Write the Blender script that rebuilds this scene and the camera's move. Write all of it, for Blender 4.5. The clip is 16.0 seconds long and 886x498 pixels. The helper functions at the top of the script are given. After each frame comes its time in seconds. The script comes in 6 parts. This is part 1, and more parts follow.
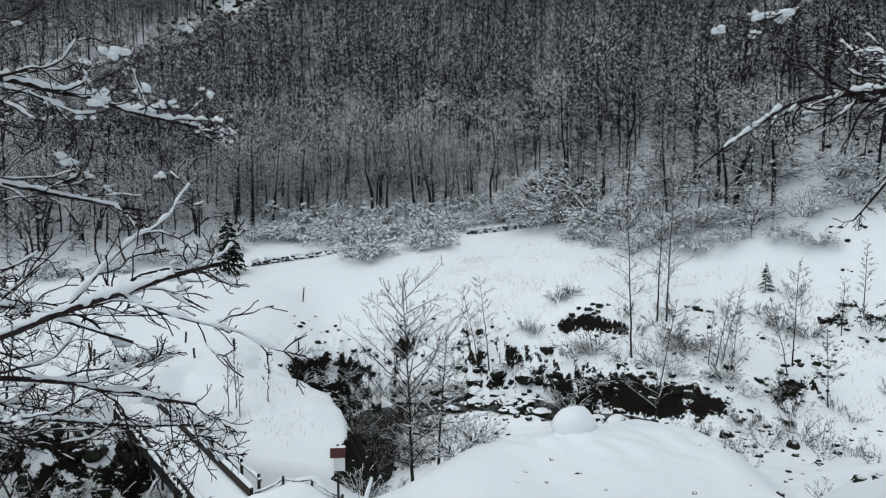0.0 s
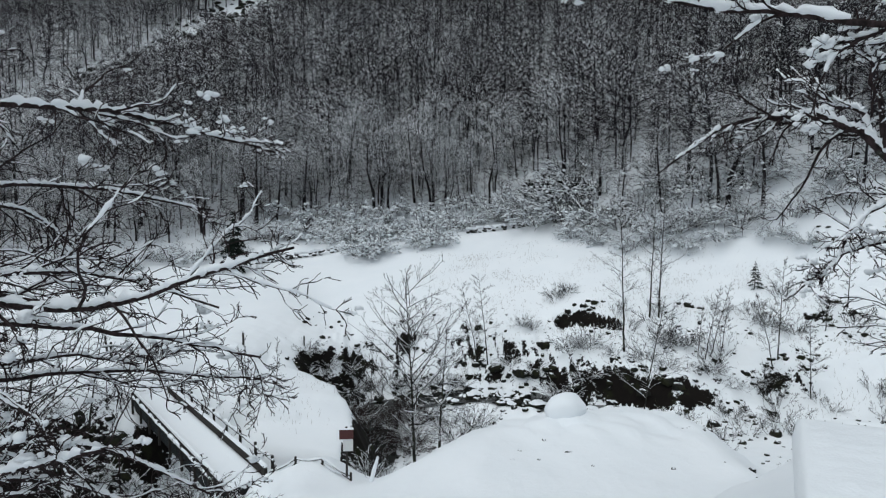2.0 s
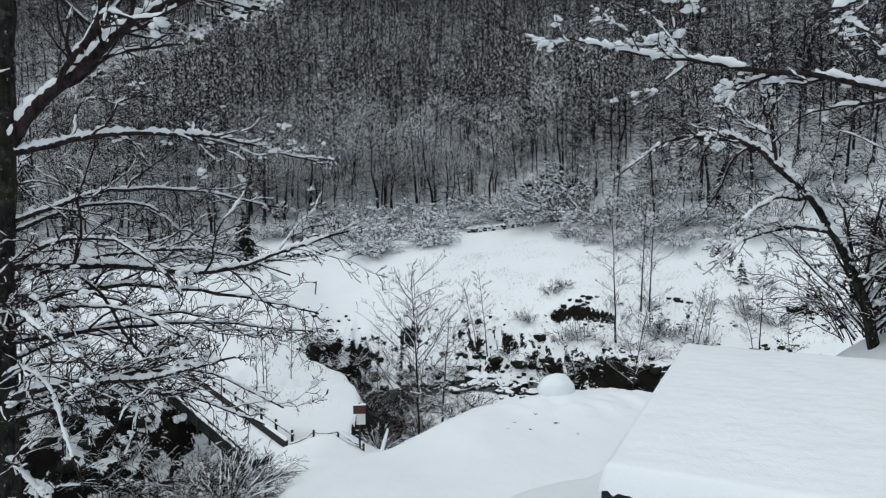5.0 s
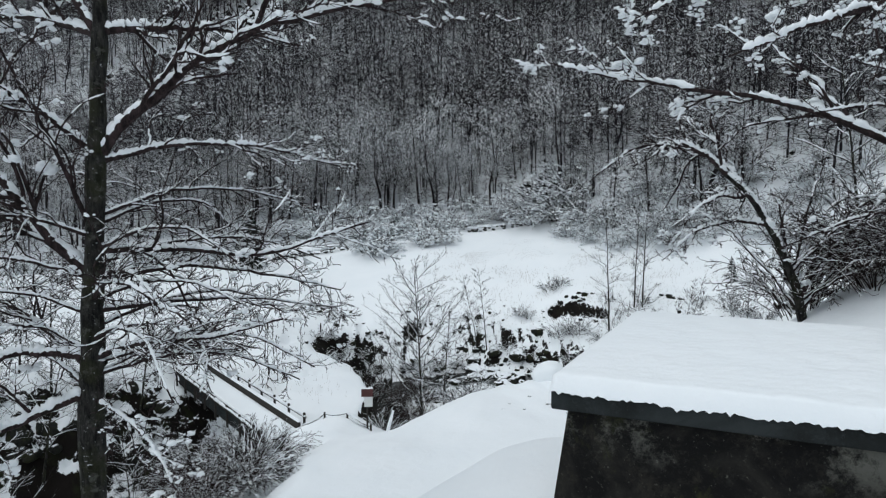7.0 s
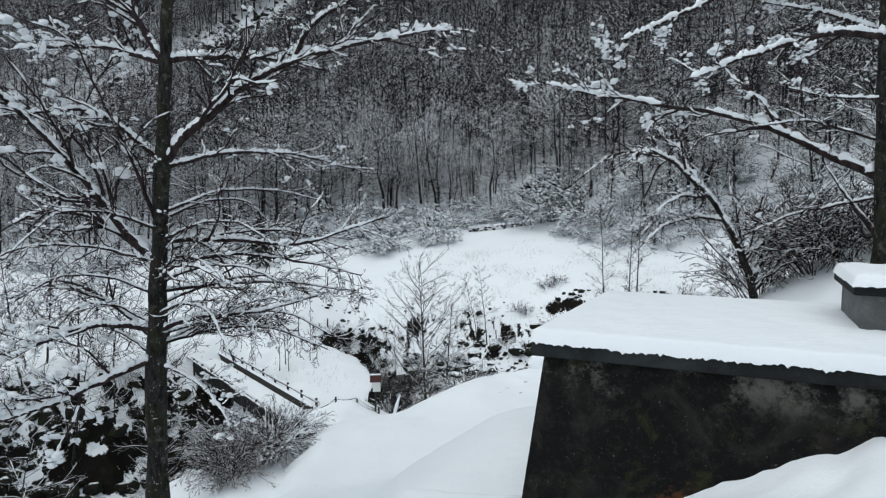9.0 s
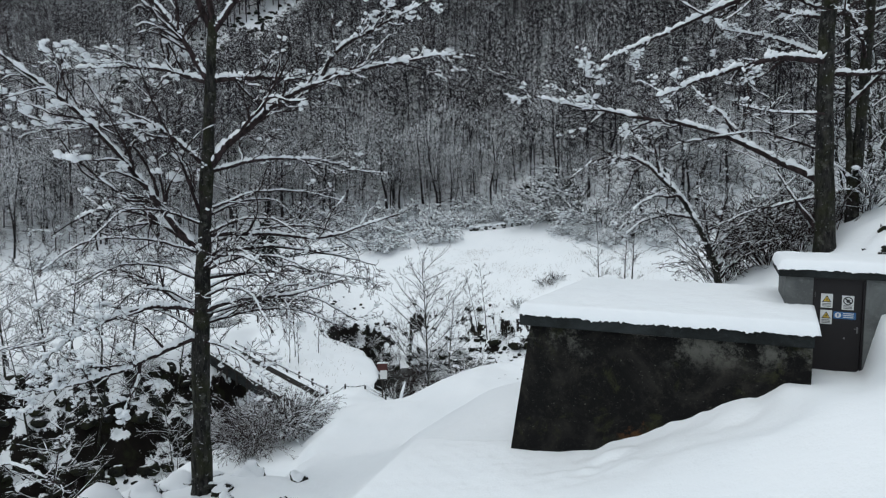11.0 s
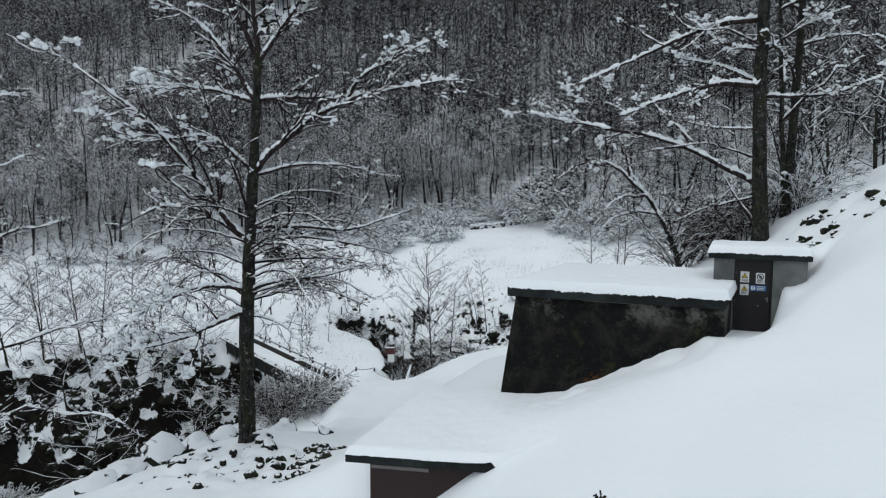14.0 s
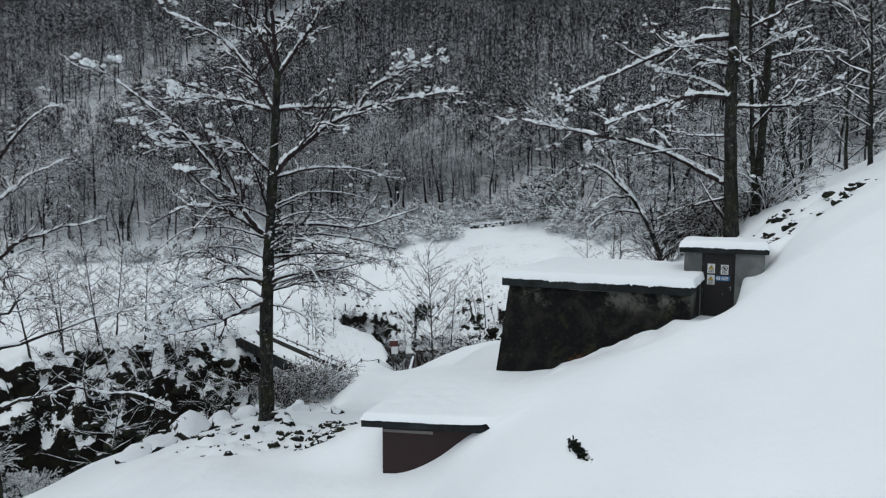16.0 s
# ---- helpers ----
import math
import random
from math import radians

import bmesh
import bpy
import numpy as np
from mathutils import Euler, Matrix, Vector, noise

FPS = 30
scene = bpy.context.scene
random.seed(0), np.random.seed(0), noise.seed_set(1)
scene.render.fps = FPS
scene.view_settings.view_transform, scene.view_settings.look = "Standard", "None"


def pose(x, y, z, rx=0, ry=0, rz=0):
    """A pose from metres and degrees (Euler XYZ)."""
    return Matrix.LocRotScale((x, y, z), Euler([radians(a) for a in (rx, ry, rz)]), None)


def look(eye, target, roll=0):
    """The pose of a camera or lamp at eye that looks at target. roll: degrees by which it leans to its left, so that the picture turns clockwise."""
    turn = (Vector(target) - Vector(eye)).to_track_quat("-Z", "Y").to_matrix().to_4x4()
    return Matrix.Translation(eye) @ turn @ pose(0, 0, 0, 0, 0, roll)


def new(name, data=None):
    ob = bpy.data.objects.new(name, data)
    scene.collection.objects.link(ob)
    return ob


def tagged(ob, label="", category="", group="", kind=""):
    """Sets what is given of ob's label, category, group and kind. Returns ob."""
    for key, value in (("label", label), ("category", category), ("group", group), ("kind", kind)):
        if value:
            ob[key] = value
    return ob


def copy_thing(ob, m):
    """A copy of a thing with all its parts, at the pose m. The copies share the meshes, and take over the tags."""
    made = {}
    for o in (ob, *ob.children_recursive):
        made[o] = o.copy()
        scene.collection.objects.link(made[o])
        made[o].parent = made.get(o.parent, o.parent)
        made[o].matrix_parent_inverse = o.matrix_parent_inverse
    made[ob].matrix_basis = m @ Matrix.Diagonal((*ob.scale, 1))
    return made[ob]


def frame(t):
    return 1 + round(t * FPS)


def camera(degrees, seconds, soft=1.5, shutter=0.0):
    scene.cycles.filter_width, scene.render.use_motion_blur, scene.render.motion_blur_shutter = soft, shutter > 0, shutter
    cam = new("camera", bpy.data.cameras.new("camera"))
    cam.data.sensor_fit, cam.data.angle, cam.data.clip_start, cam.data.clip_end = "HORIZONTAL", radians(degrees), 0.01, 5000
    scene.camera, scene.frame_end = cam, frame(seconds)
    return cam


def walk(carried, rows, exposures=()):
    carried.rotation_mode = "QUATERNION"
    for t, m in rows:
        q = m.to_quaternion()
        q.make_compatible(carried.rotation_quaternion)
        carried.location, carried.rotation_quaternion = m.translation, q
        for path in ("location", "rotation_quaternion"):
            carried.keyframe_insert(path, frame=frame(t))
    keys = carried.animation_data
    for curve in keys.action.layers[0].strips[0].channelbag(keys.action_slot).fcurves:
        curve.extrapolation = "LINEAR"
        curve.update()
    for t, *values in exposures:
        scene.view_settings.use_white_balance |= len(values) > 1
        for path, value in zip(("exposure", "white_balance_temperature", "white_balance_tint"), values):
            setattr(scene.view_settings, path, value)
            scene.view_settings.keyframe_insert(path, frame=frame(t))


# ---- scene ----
cam = camera(72.0, 16.0, soft=1.2)
METRES, EYE, TILT, LEAN, TURN = 14.6, 9.0, -4.93, 0.0, 0.0
ROWS = [
    (0.0, 0.0000, 0.0000, 0.0000, 0.00, 0.00, -0.00),
    (0.5, -0.0012, -0.0337, -0.0021, -0.01, -0.01, -0.03),
    (1.0, -0.0035, -0.0706, -0.0044, -0.01, -0.03, -0.05),
    (1.5, -0.0044, -0.1047, -0.0066, -0.03, -0.02, -0.03),
    (2.0, -0.0045, -0.1427, -0.0083, -0.04, -0.04, -0.08),
    (2.5, -0.0051, -0.1786, -0.0107, -0.01, -0.04, -0.07),
    (3.0, -0.0080, -0.2169, -0.0124, -0.01, -0.06, -0.07),
    (3.5, -0.0106, -0.2524, -0.0158, -0.01, -0.05, -0.10),
    (4.0, -0.0108, -0.2918, -0.0198, 0.01, -0.04, -0.09),
    (6.5, -0.0079, -0.5004, -0.0423, 0.18, 0.10, -0.03),
    (7.0, -0.0097, -0.5497, -0.0476, 0.19, 0.10, -0.09),
    (7.5, -0.0127, -0.5941, -0.0524, 0.20, 0.14, -0.07),
    (8.0, -0.0140, -0.6410, -0.0561, 0.24, 0.14, -0.09),
    (8.5, -0.0146, -0.6842, -0.0603, 0.27, 0.16, -0.10),
    (9.0, -0.0159, -0.7311, -0.0652, 0.29, 0.16, -0.09),
    (11.5, -0.0226, -0.9525, -0.0847, 0.39, 0.18, -0.07),
    (12.0, -0.0233, -0.9983, -0.0889, 0.40, 0.19, -0.08),
    (12.5, -0.0244, -1.0406, -0.0927, 0.41, 0.19, -0.12),
    (13.0, -0.0268, -1.0854, -0.0965, 0.43, 0.17, -0.11),
    (13.5, -0.0275, -1.1264, -0.1006, 0.44, 0.17, -0.14),
    (14.0, -0.0283, -1.1691, -0.1047, 0.45, 0.15, -0.17),
    (14.5, -0.0284, -1.2081, -0.1081, 0.46, 0.15, -0.17),
    (15.0, -0.0285, -1.2492, -0.1112, 0.46, 0.13, -0.19),
    (15.5, -0.0296, -1.2854, -0.1131, 0.45, 0.11, -0.20),
    (16.0, -0.0313, -1.3231, -0.1149, 0.46, 0.09, -0.19),
]
walk(cam, [(t, pose(0, 0, EYE, TILT, LEAN, TURN) @ pose(METRES * x, METRES * y, METRES * z, 90 + pitch, roll, yaw)) for t, x, y, z, yaw, pitch, roll in ROWS],
     exposures=[(0, -0.02), (4, 0.0), (7, 0.05), (9, 0.09), (12.5, -0.05), (16, -0.11)])

# ---- world and light ----
world = bpy.data.worlds.new("overcast_sky")
scene.world = world
world.use_nodes = True
wn, wl = world.node_tree.nodes, world.node_tree.links
wn.clear()
sky = wn.new("ShaderNodeTexSky")
sky.sky_type, sky.sun_disc = "NISHITA", False
SUN_EL, SUN_ROT = radians(70), radians(235)
sky.sun_elevation, sky.sun_rotation = SUN_EL, SUN_ROT
sky.altitude, sky.air_density, sky.dust_density = 900, 1.0, 4.0
grey = wn.new("ShaderNodeHueSaturation")
grey.inputs["Saturation"].default_value = 0.48
back = wn.new("ShaderNodeBackground")
back.inputs["Strength"].default_value = 0.10
wout = wn.new("ShaderNodeOutputWorld")
wl.new(sky.outputs[0], grey.inputs["Color"])
wl.new(grey.outputs[0], back.inputs["Color"])
wl.new(back.outputs[0], wout.inputs[0])
sun = new("sun", bpy.data.lights.new("sun", "SUN"))
sun.data.energy, sun.data.angle, sun.data.color = 1.56, radians(110), (0.905, 1.0, 1.0)
sun.matrix_world = look((0, 0, 60), (0 - 40 * math.sin(SUN_ROT) * math.cos(SUN_EL), 0 - 40 * math.cos(SUN_ROT) * math.cos(SUN_EL), 60 - 40 * math.sin(SUN_EL)))


# ---- materials ----
def mat_base(name, rough=0.7, spec=0.3):
    m = bpy.data.materials.new(name)
    m.use_nodes = True
    nt = m.node_tree
    b = nt.nodes["Principled BSDF"]
    b.inputs["Roughness"].default_value = rough
    b.inputs["Specular IOR Level"].default_value = spec
    return m, nt, b


def n_noise(nt, scale, detail=4.0, rough=0.55, coord=None, dist=0.0):
    n = nt.nodes.new("ShaderNodeTexNoise")
    n.inputs["Scale"].default_value, n.inputs["Detail"].default_value = scale, detail
    n.inputs["Roughness"].default_value, n.inputs["Distortion"].default_value = rough, dist
    if coord is not None:
        nt.links.new(coord, n.inputs["Vector"])
    return n.outputs["Fac"]


def n_ramp(nt, fac, stops):
    r = nt.nodes.new("ShaderNodeValToRGB")
    e = r.color_ramp.elements
    while len(e) < len(stops):
        e.new(0.5)
    for k, (p, c) in zip(e, stops):
        k.position = p
        k.color = (*c, 1) if not isinstance(c, (int, float)) else (c, c, c, 1)
    nt.links.new(fac, r.inputs["Fac"])
    return r.outputs["Color"]


def n_mix(nt, fac, a, b):
    m = nt.nodes.new("ShaderNodeMix")
    m.data_type = "RGBA"
    for value, sock in ((fac, m.inputs["Factor"]), (a, m.inputs["A"]), (b, m.inputs["B"])):
        if isinstance(value, bpy.types.NodeSocket):
            nt.links.new(value, sock)
        elif isinstance(value, (int, float)):
            sock.default_value = value
        else:
            sock.default_value = (*value, 1)
    return m.outputs["Result"]


def n_math(nt, op, a, b=0.0):
    m = nt.nodes.new("ShaderNodeMath")
    m.operation = op
    for value, sock in ((a, m.inputs[0]), (b, m.inputs[1])):
        if isinstance(value, bpy.types.NodeSocket):
            nt.links.new(value, sock)
        else:
            sock.default_value = value
    return m.outputs[0]


def n_bump(nt, b, height, strength, distance=0.02):
    n = nt.nodes.new("ShaderNodeBump")
    n.inputs["Strength"].default_value, n.inputs["Distance"].default_value = strength, distance
    nt.links.new(height, n.inputs["Height"])
    nt.links.new(n.outputs[0], b.inputs["Normal"])


def n_place(nt):
    return nt.nodes.new("ShaderNodeNewGeometry").outputs["Position"]


def n_up(nt):
    """How far a face points upwards."""
    s = nt.nodes.new("ShaderNodeSeparateXYZ")
    nt.links.new(nt.nodes.new("ShaderNodeNewGeometry").outputs["Normal"], s.inputs[0])
    return s.outputs["Z"]


SNOW = (0.80, 0.83, 0.86)


def snow_material(name, soft=0.35):
    m, nt, b = mat_base(name, 0.6, 0.25)
    pos = n_place(nt)
    tone = n_noise(nt, 0.35, 3, 0.5, pos)
    nt.links.new(n_mix(nt, tone, (0.76, 0.80, 0.83), (0.84, 0.865, 0.885)), b.inputs["Base Color"])
    grain = n_math(nt, "ADD", n_noise(nt, 2.2, 4, 0.55, pos), n_math(nt, "MULTIPLY", n_noise(nt, 26, 3, 0.6, pos), 0.22))
    n_bump(nt, b, grain, soft, 0.12)
    return m


def bark_material(name, dark, light, snow_at, moss=0.0, patch=0.0, ragged=0.9, size=3.1, specks=0.0, facing=1.0, detail=4.0):
    """Bark that carries snow on faces that look up past snow_at."""
    m, nt, b = mat_base(name, 0.9, 0.15)
    pos = n_place(nt)
    mp = nt.nodes.new("ShaderNodeMapping")
    mp.inputs["Scale"].default_value = (1.0, 1.0, 0.3)
    nt.links.new(pos, mp.inputs["Vector"])
    col = n_mix(nt, n_ramp(nt, n_noise(nt, 9, 6, 0.72, mp.outputs[0]), [(0.40, 0.0), (0.68, 1.0)]), dark, light)
    if moss:
        col = n_mix(nt, n_math(nt, "MULTIPLY", n_ramp(nt, n_noise(nt, 1.6, 3, 0.6, pos), [(0.45, 0.0), (0.62, 1.0)]), moss), col, (0.026, 0.028, 0.012))
    edge = n_math(nt, "ADD", n_math(nt, "MULTIPLY", n_up(nt), facing), n_math(nt, "MULTIPLY", n_math(nt, "SUBTRACT", n_noise(nt, size, detail, 0.7, pos), 0.5), ragged))
    edge = n_math(nt, "ADD", edge, n_math(nt, "MULTIPLY", n_math(nt, "SUBTRACT", n_noise(nt, 0.07, 3, 0.6, pos), 0.5), patch))
    col = n_mix(nt, n_ramp(nt, n_noise(nt, 0.11, 3, 0.6, pos), [(0.5, 0.0), (0.64, patch * 0.5)]), col, (0.040, 0.029, 0.033))
    cover = n_ramp(nt, edge, [(snow_at, 0.0), (snow_at + 0.08, 1.0)])
    if specks:
        # flecks of snow and pale lichen that cling to the bark
        col = n_mix(nt, n_ramp(nt, n_noise(nt, 13, 4, 0.6, pos), [(0.66, 0.0), (0.70, specks)]), col, (0.55, 0.58, 0.60))
        col = n_mix(nt, n_ramp(nt, n_noise(nt, 4.2, 5, 0.7, pos), [(0.55, 0.0), (0.66, 0.55)]), col, (0.11, 0.115, 0.10))
    nt.links.new(n_mix(nt, cover, col, SNOW), b.inputs["Base Color"])
    n_bump(nt, b, n_noise(nt, 22, 5, 0.7, mp.outputs[0]), 0.8, 0.04)
    return m


def ground_material():
    """Snow on the open ground; bare earth, moss and rock where it is too steep for snow to lie."""
    m, nt, b = mat_base("snowy_ground", 0.75, 0.08)
    pos = n_place(nt)
    snow = n_mix(nt, n_noise(nt, 0.3, 4, 0.5, pos), (0.77, 0.805, 0.83), (0.84, 0.865, 0.885))
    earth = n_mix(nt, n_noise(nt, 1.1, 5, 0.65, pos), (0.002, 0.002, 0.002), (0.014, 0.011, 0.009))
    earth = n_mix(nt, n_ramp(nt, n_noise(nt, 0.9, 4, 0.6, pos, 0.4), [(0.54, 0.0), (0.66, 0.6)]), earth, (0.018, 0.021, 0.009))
    edge = n_math(nt, "ADD", n_up(nt), n_math(nt, "MULTIPLY", n_math(nt, "SUBTRACT", n_noise(nt, 0.7, 3, 0.6, pos, 0.5), 0.5), 0.62))
    edge = n_math(nt, "ADD", edge, n_math(nt, "MULTIPLY", n_math(nt, "SUBTRACT", n_noise(nt, 3.4, 7, 0.75, pos, 0.2), 0.5), 0.55))
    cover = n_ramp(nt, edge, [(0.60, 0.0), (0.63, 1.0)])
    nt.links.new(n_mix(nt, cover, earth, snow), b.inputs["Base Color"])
    grain = n_math(nt, "ADD", n_noise(nt, 1.1, 5, 0.55, pos), n_math(nt, "MULTIPLY", n_noise(nt, 17, 4, 0.6, pos), 0.16))
    n_bump(nt, b, grain, 0.30, 0.16)
    return m


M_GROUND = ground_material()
M_SNOW = snow_material("fresh_snow")
M_BARK = bark_material("dark_bark", (0.004, 0.004, 0.004), (0.044, 0.042, 0.039), 0.62, 0.6, 0.0, 0.9, 3.1, 0.7)
M_TWIG = bark_material("snowy_twig", (0.010, 0.009, 0.009), (0.036, 0.030, 0.029), 0.80)
M_BROWN = bark_material("brown_twig", (0.010, 0.006, 0.006), (0.044, 0.028, 0.026), 1.3)
M_LIMB = bark_material("limb_bark", (0.011, 0.008, 0.008), (0.058, 0.040, 0.041), 1.02)
# trunks of the woods are dark; their twigs carry clots of snow all round
M_WOOD = bark_material("wood_edge_bark", (0.010, 0.009, 0.009), (0.036, 0.030, 0.033), 0.78, 0.0, 0.3, 1.6, 2.6)
M_WOOD_TWIG = bark_material("wood_edge_twig", (0.012, 0.012, 0.013), (0.054, 0.045, 0.049), 0.16, 0.0, 0.6, 3.2, 2.4, 0.0, 0.5, 1.5)
# far bark and twigs lean slightly blue: haze put into their colour
M_FAR = bark_material("far_bark", (0.008, 0.008, 0.010), (0.030, 0.026, 0.031), 0.78, 0.0, 0.3, 1.6, 1.7)
M_FAR_TWIG = bark_material("far_twig", (0.014, 0.014, 0.017), (0.050, 0.042, 0.050), 0.39, 0.0, 0.7, 3.4, 1.5, 0.0, 0.4, 1.5)


# ---- ground form ----
STREAM = np.array([(70, 34, -3.6), (45, 36, -5.0), (30, 39.5, -6.6), (20, 42.5, -7.9), (13, 46.5, -8.7), (6, 52, -9.2), (0, 53.2, -9.8), (-5, 53, -10.6), (-9, 50.3, -11.0), (-8, 46.5, -11.2), (-6, 42.5, -11.3), (-10.5, 36, -11.3), (-15, 31, -11.4),
                   (-21, 26, -11.4), (-27, 19, -11.5), (-31, 8, -11.6), (-35, -10, -12), (-45, -60, -13)], float)
W_NEAR = np.array([20, 18, 16, 19, 22, 26, 26, 25, 24, 22, 18, 12, 10, 13, 16, 17, 18, 20], float)
W_FAR = np.array([8, 8, 7, 2.8, 2.4, 5.6, 10.0, 7.5, 4.3, 4, 8.5, 11, 9.8, 7.4, 7.2, 7.4, 9, 12], float)


def ramp01(v):
    v = np.clip(v, 0, 1)
    return v * v * (3 - 2 * v)


def soft_plus(v, k):
    return k * np.logaddexp(0, v / k)


def wobble(x, y, size, seed):
    """Smooth sums of waves, about -1 to 1."""
    r = np.random.RandomState(seed)
    out = np.zeros_like(x, dtype=float)
    for i in range(7):
        a, ph, f = r.uniform(0, 6.283), r.uniform(0, 6.283), r.uniform(0.6, 1.9) * 6.283 / size
        out = out + np.sin(f * (x * math.cos(a) + y * math.sin(a)) + ph)
    return out / 4.0


def stream_frame(x, y):
    best = np.full(x.shape, 1e9)
    side, bed, wn_, wf_ = (np.zeros(x.shape) for _ in range(4))
    for i in range(len(STREAM) - 1):
        (ax, ay, az), (bx, by, bz) = STREAM[i], STREAM[i + 1]
        dx, dy = bx - ax, by - ay
        u = np.clip(((x - ax) * dx + (y - ay) * dy) / (dx * dx + dy * dy), 0, 1)
        d = np.hypot(x - ax - u * dx, y - ay - u * dy)
        near = d < best
        best = np.where(near, d, best)
        side = np.where(near, np.sign(dx * (y - ay) - dy * (x - ax)), side)
        bed = np.where(near, az + u * (bz - az), bed)
        wn_ = np.where(near, W_NEAR[i] + u * (W_NEAR[i + 1] - W_NEAR[i]), wn_)
        wf_ = np.where(near, W_FAR[i] + u * (W_FAR[i + 1] - W_FAR[i]), wf_)
    return best, side, bed, wn_, wf_


def slope_right(x):
    return sum(np.interp(x + o, [-5, -3, -1, 1, 3, 6, 8, 10.7, 13.2, 20, 40, 90, 400], [0, 0.3, 1.5, 2.7, 3.2, 4.6, 5.9, 7.7, 9.7, 13.5, 25, 50, 150]) for o in (-0.8, -0.4, 0, 0.4, 0.8)) / 5


def foot_line(x):
    return np.interp(x, [-400, -120, -60, -26, 0, 12, 22, 32, 45, 60, 400], [60, 70, 78, 97, 100, 97, 82, 63, 48, 38, 20])


# rim of the snowy mound that the stream bends round
RIM = np.array([(-16.5, 48.6, -4.2), (-13.9, 47.4, -4.3), (-11.5, 46.2, -4.75), (-8.7, 43.7, -5.15), (-7.0, 41.3, -5.45), (-6.4, 38.2, -6.2), (-6.7, 34.6, -7.3)])


def rim_frame(x, y):
    """Distance inside (plus) or outside (minus) of the mound's rim, and the rim's height there."""
    best, sgn, rz = np.full(x.shape, 1e9), np.ones(x.shape), np.zeros(x.shape)
    for (ax, ay, az), (bx, by, bz) in zip(RIM[:-1], RIM[1:]):
        dx, dy = bx - ax, by - ay
        u = np.clip(((x - ax) * dx + (y - ay) * dy) / (dx * dx + dy * dy), 0, 1)
        d = np.hypot(x - ax - u * dx, y - ay - u * dy)
        near = d < best
        best = np.where(near, d, best)
        sgn = np.where(near, np.where(dx * (y - ay) - dy * (x - ax) > 0, -1.0, 1.0), sgn)
        rz = np.where(near, az + u * (bz - az), rz)
    return best * sgn, rz


def on_mound(x, y):
    d, _ = rim_frame(np.array([float(x)]), np.array([float(y)]))
    return bool(-0.5 < d[0] < 8 and -17 < x < -5 and 33 < y < 49)


# small broken edges in the snow of the far bank: middle, slant, half width, depth
LEDGES = [(14.3, 58.2, -0.63, 3.2, 1.7), (23.1, 54.7, -0.05, 1.6, 0.9), (33.9, 52.5, -0.54, 1.5, 1.0), (26.5, 44.9, -0.08, 2.2, 0.9), (-14.6, 47.6, 0.5, 0.8, 0.8), (35.0, 48.8, -0.5, 1.2, 0.8), (-22.2, 44.9, 0.1, 1.9, 1.1)]


def ledge(x, y):
    out = np.zeros(x.shape)
    for cx, cy, slant, half, deep in LEDGES:
        v = (y - cy - slant * (x - cx) - 0.35 * np.sin(0.9 * x + cy)) / 1.5
        out = out + deep * np.exp(-np.where(v > 0, 1.9 * v, 0.9 * v) ** 2) * ramp01((half - np.abs(x - cx)) / 0.9)
    return out


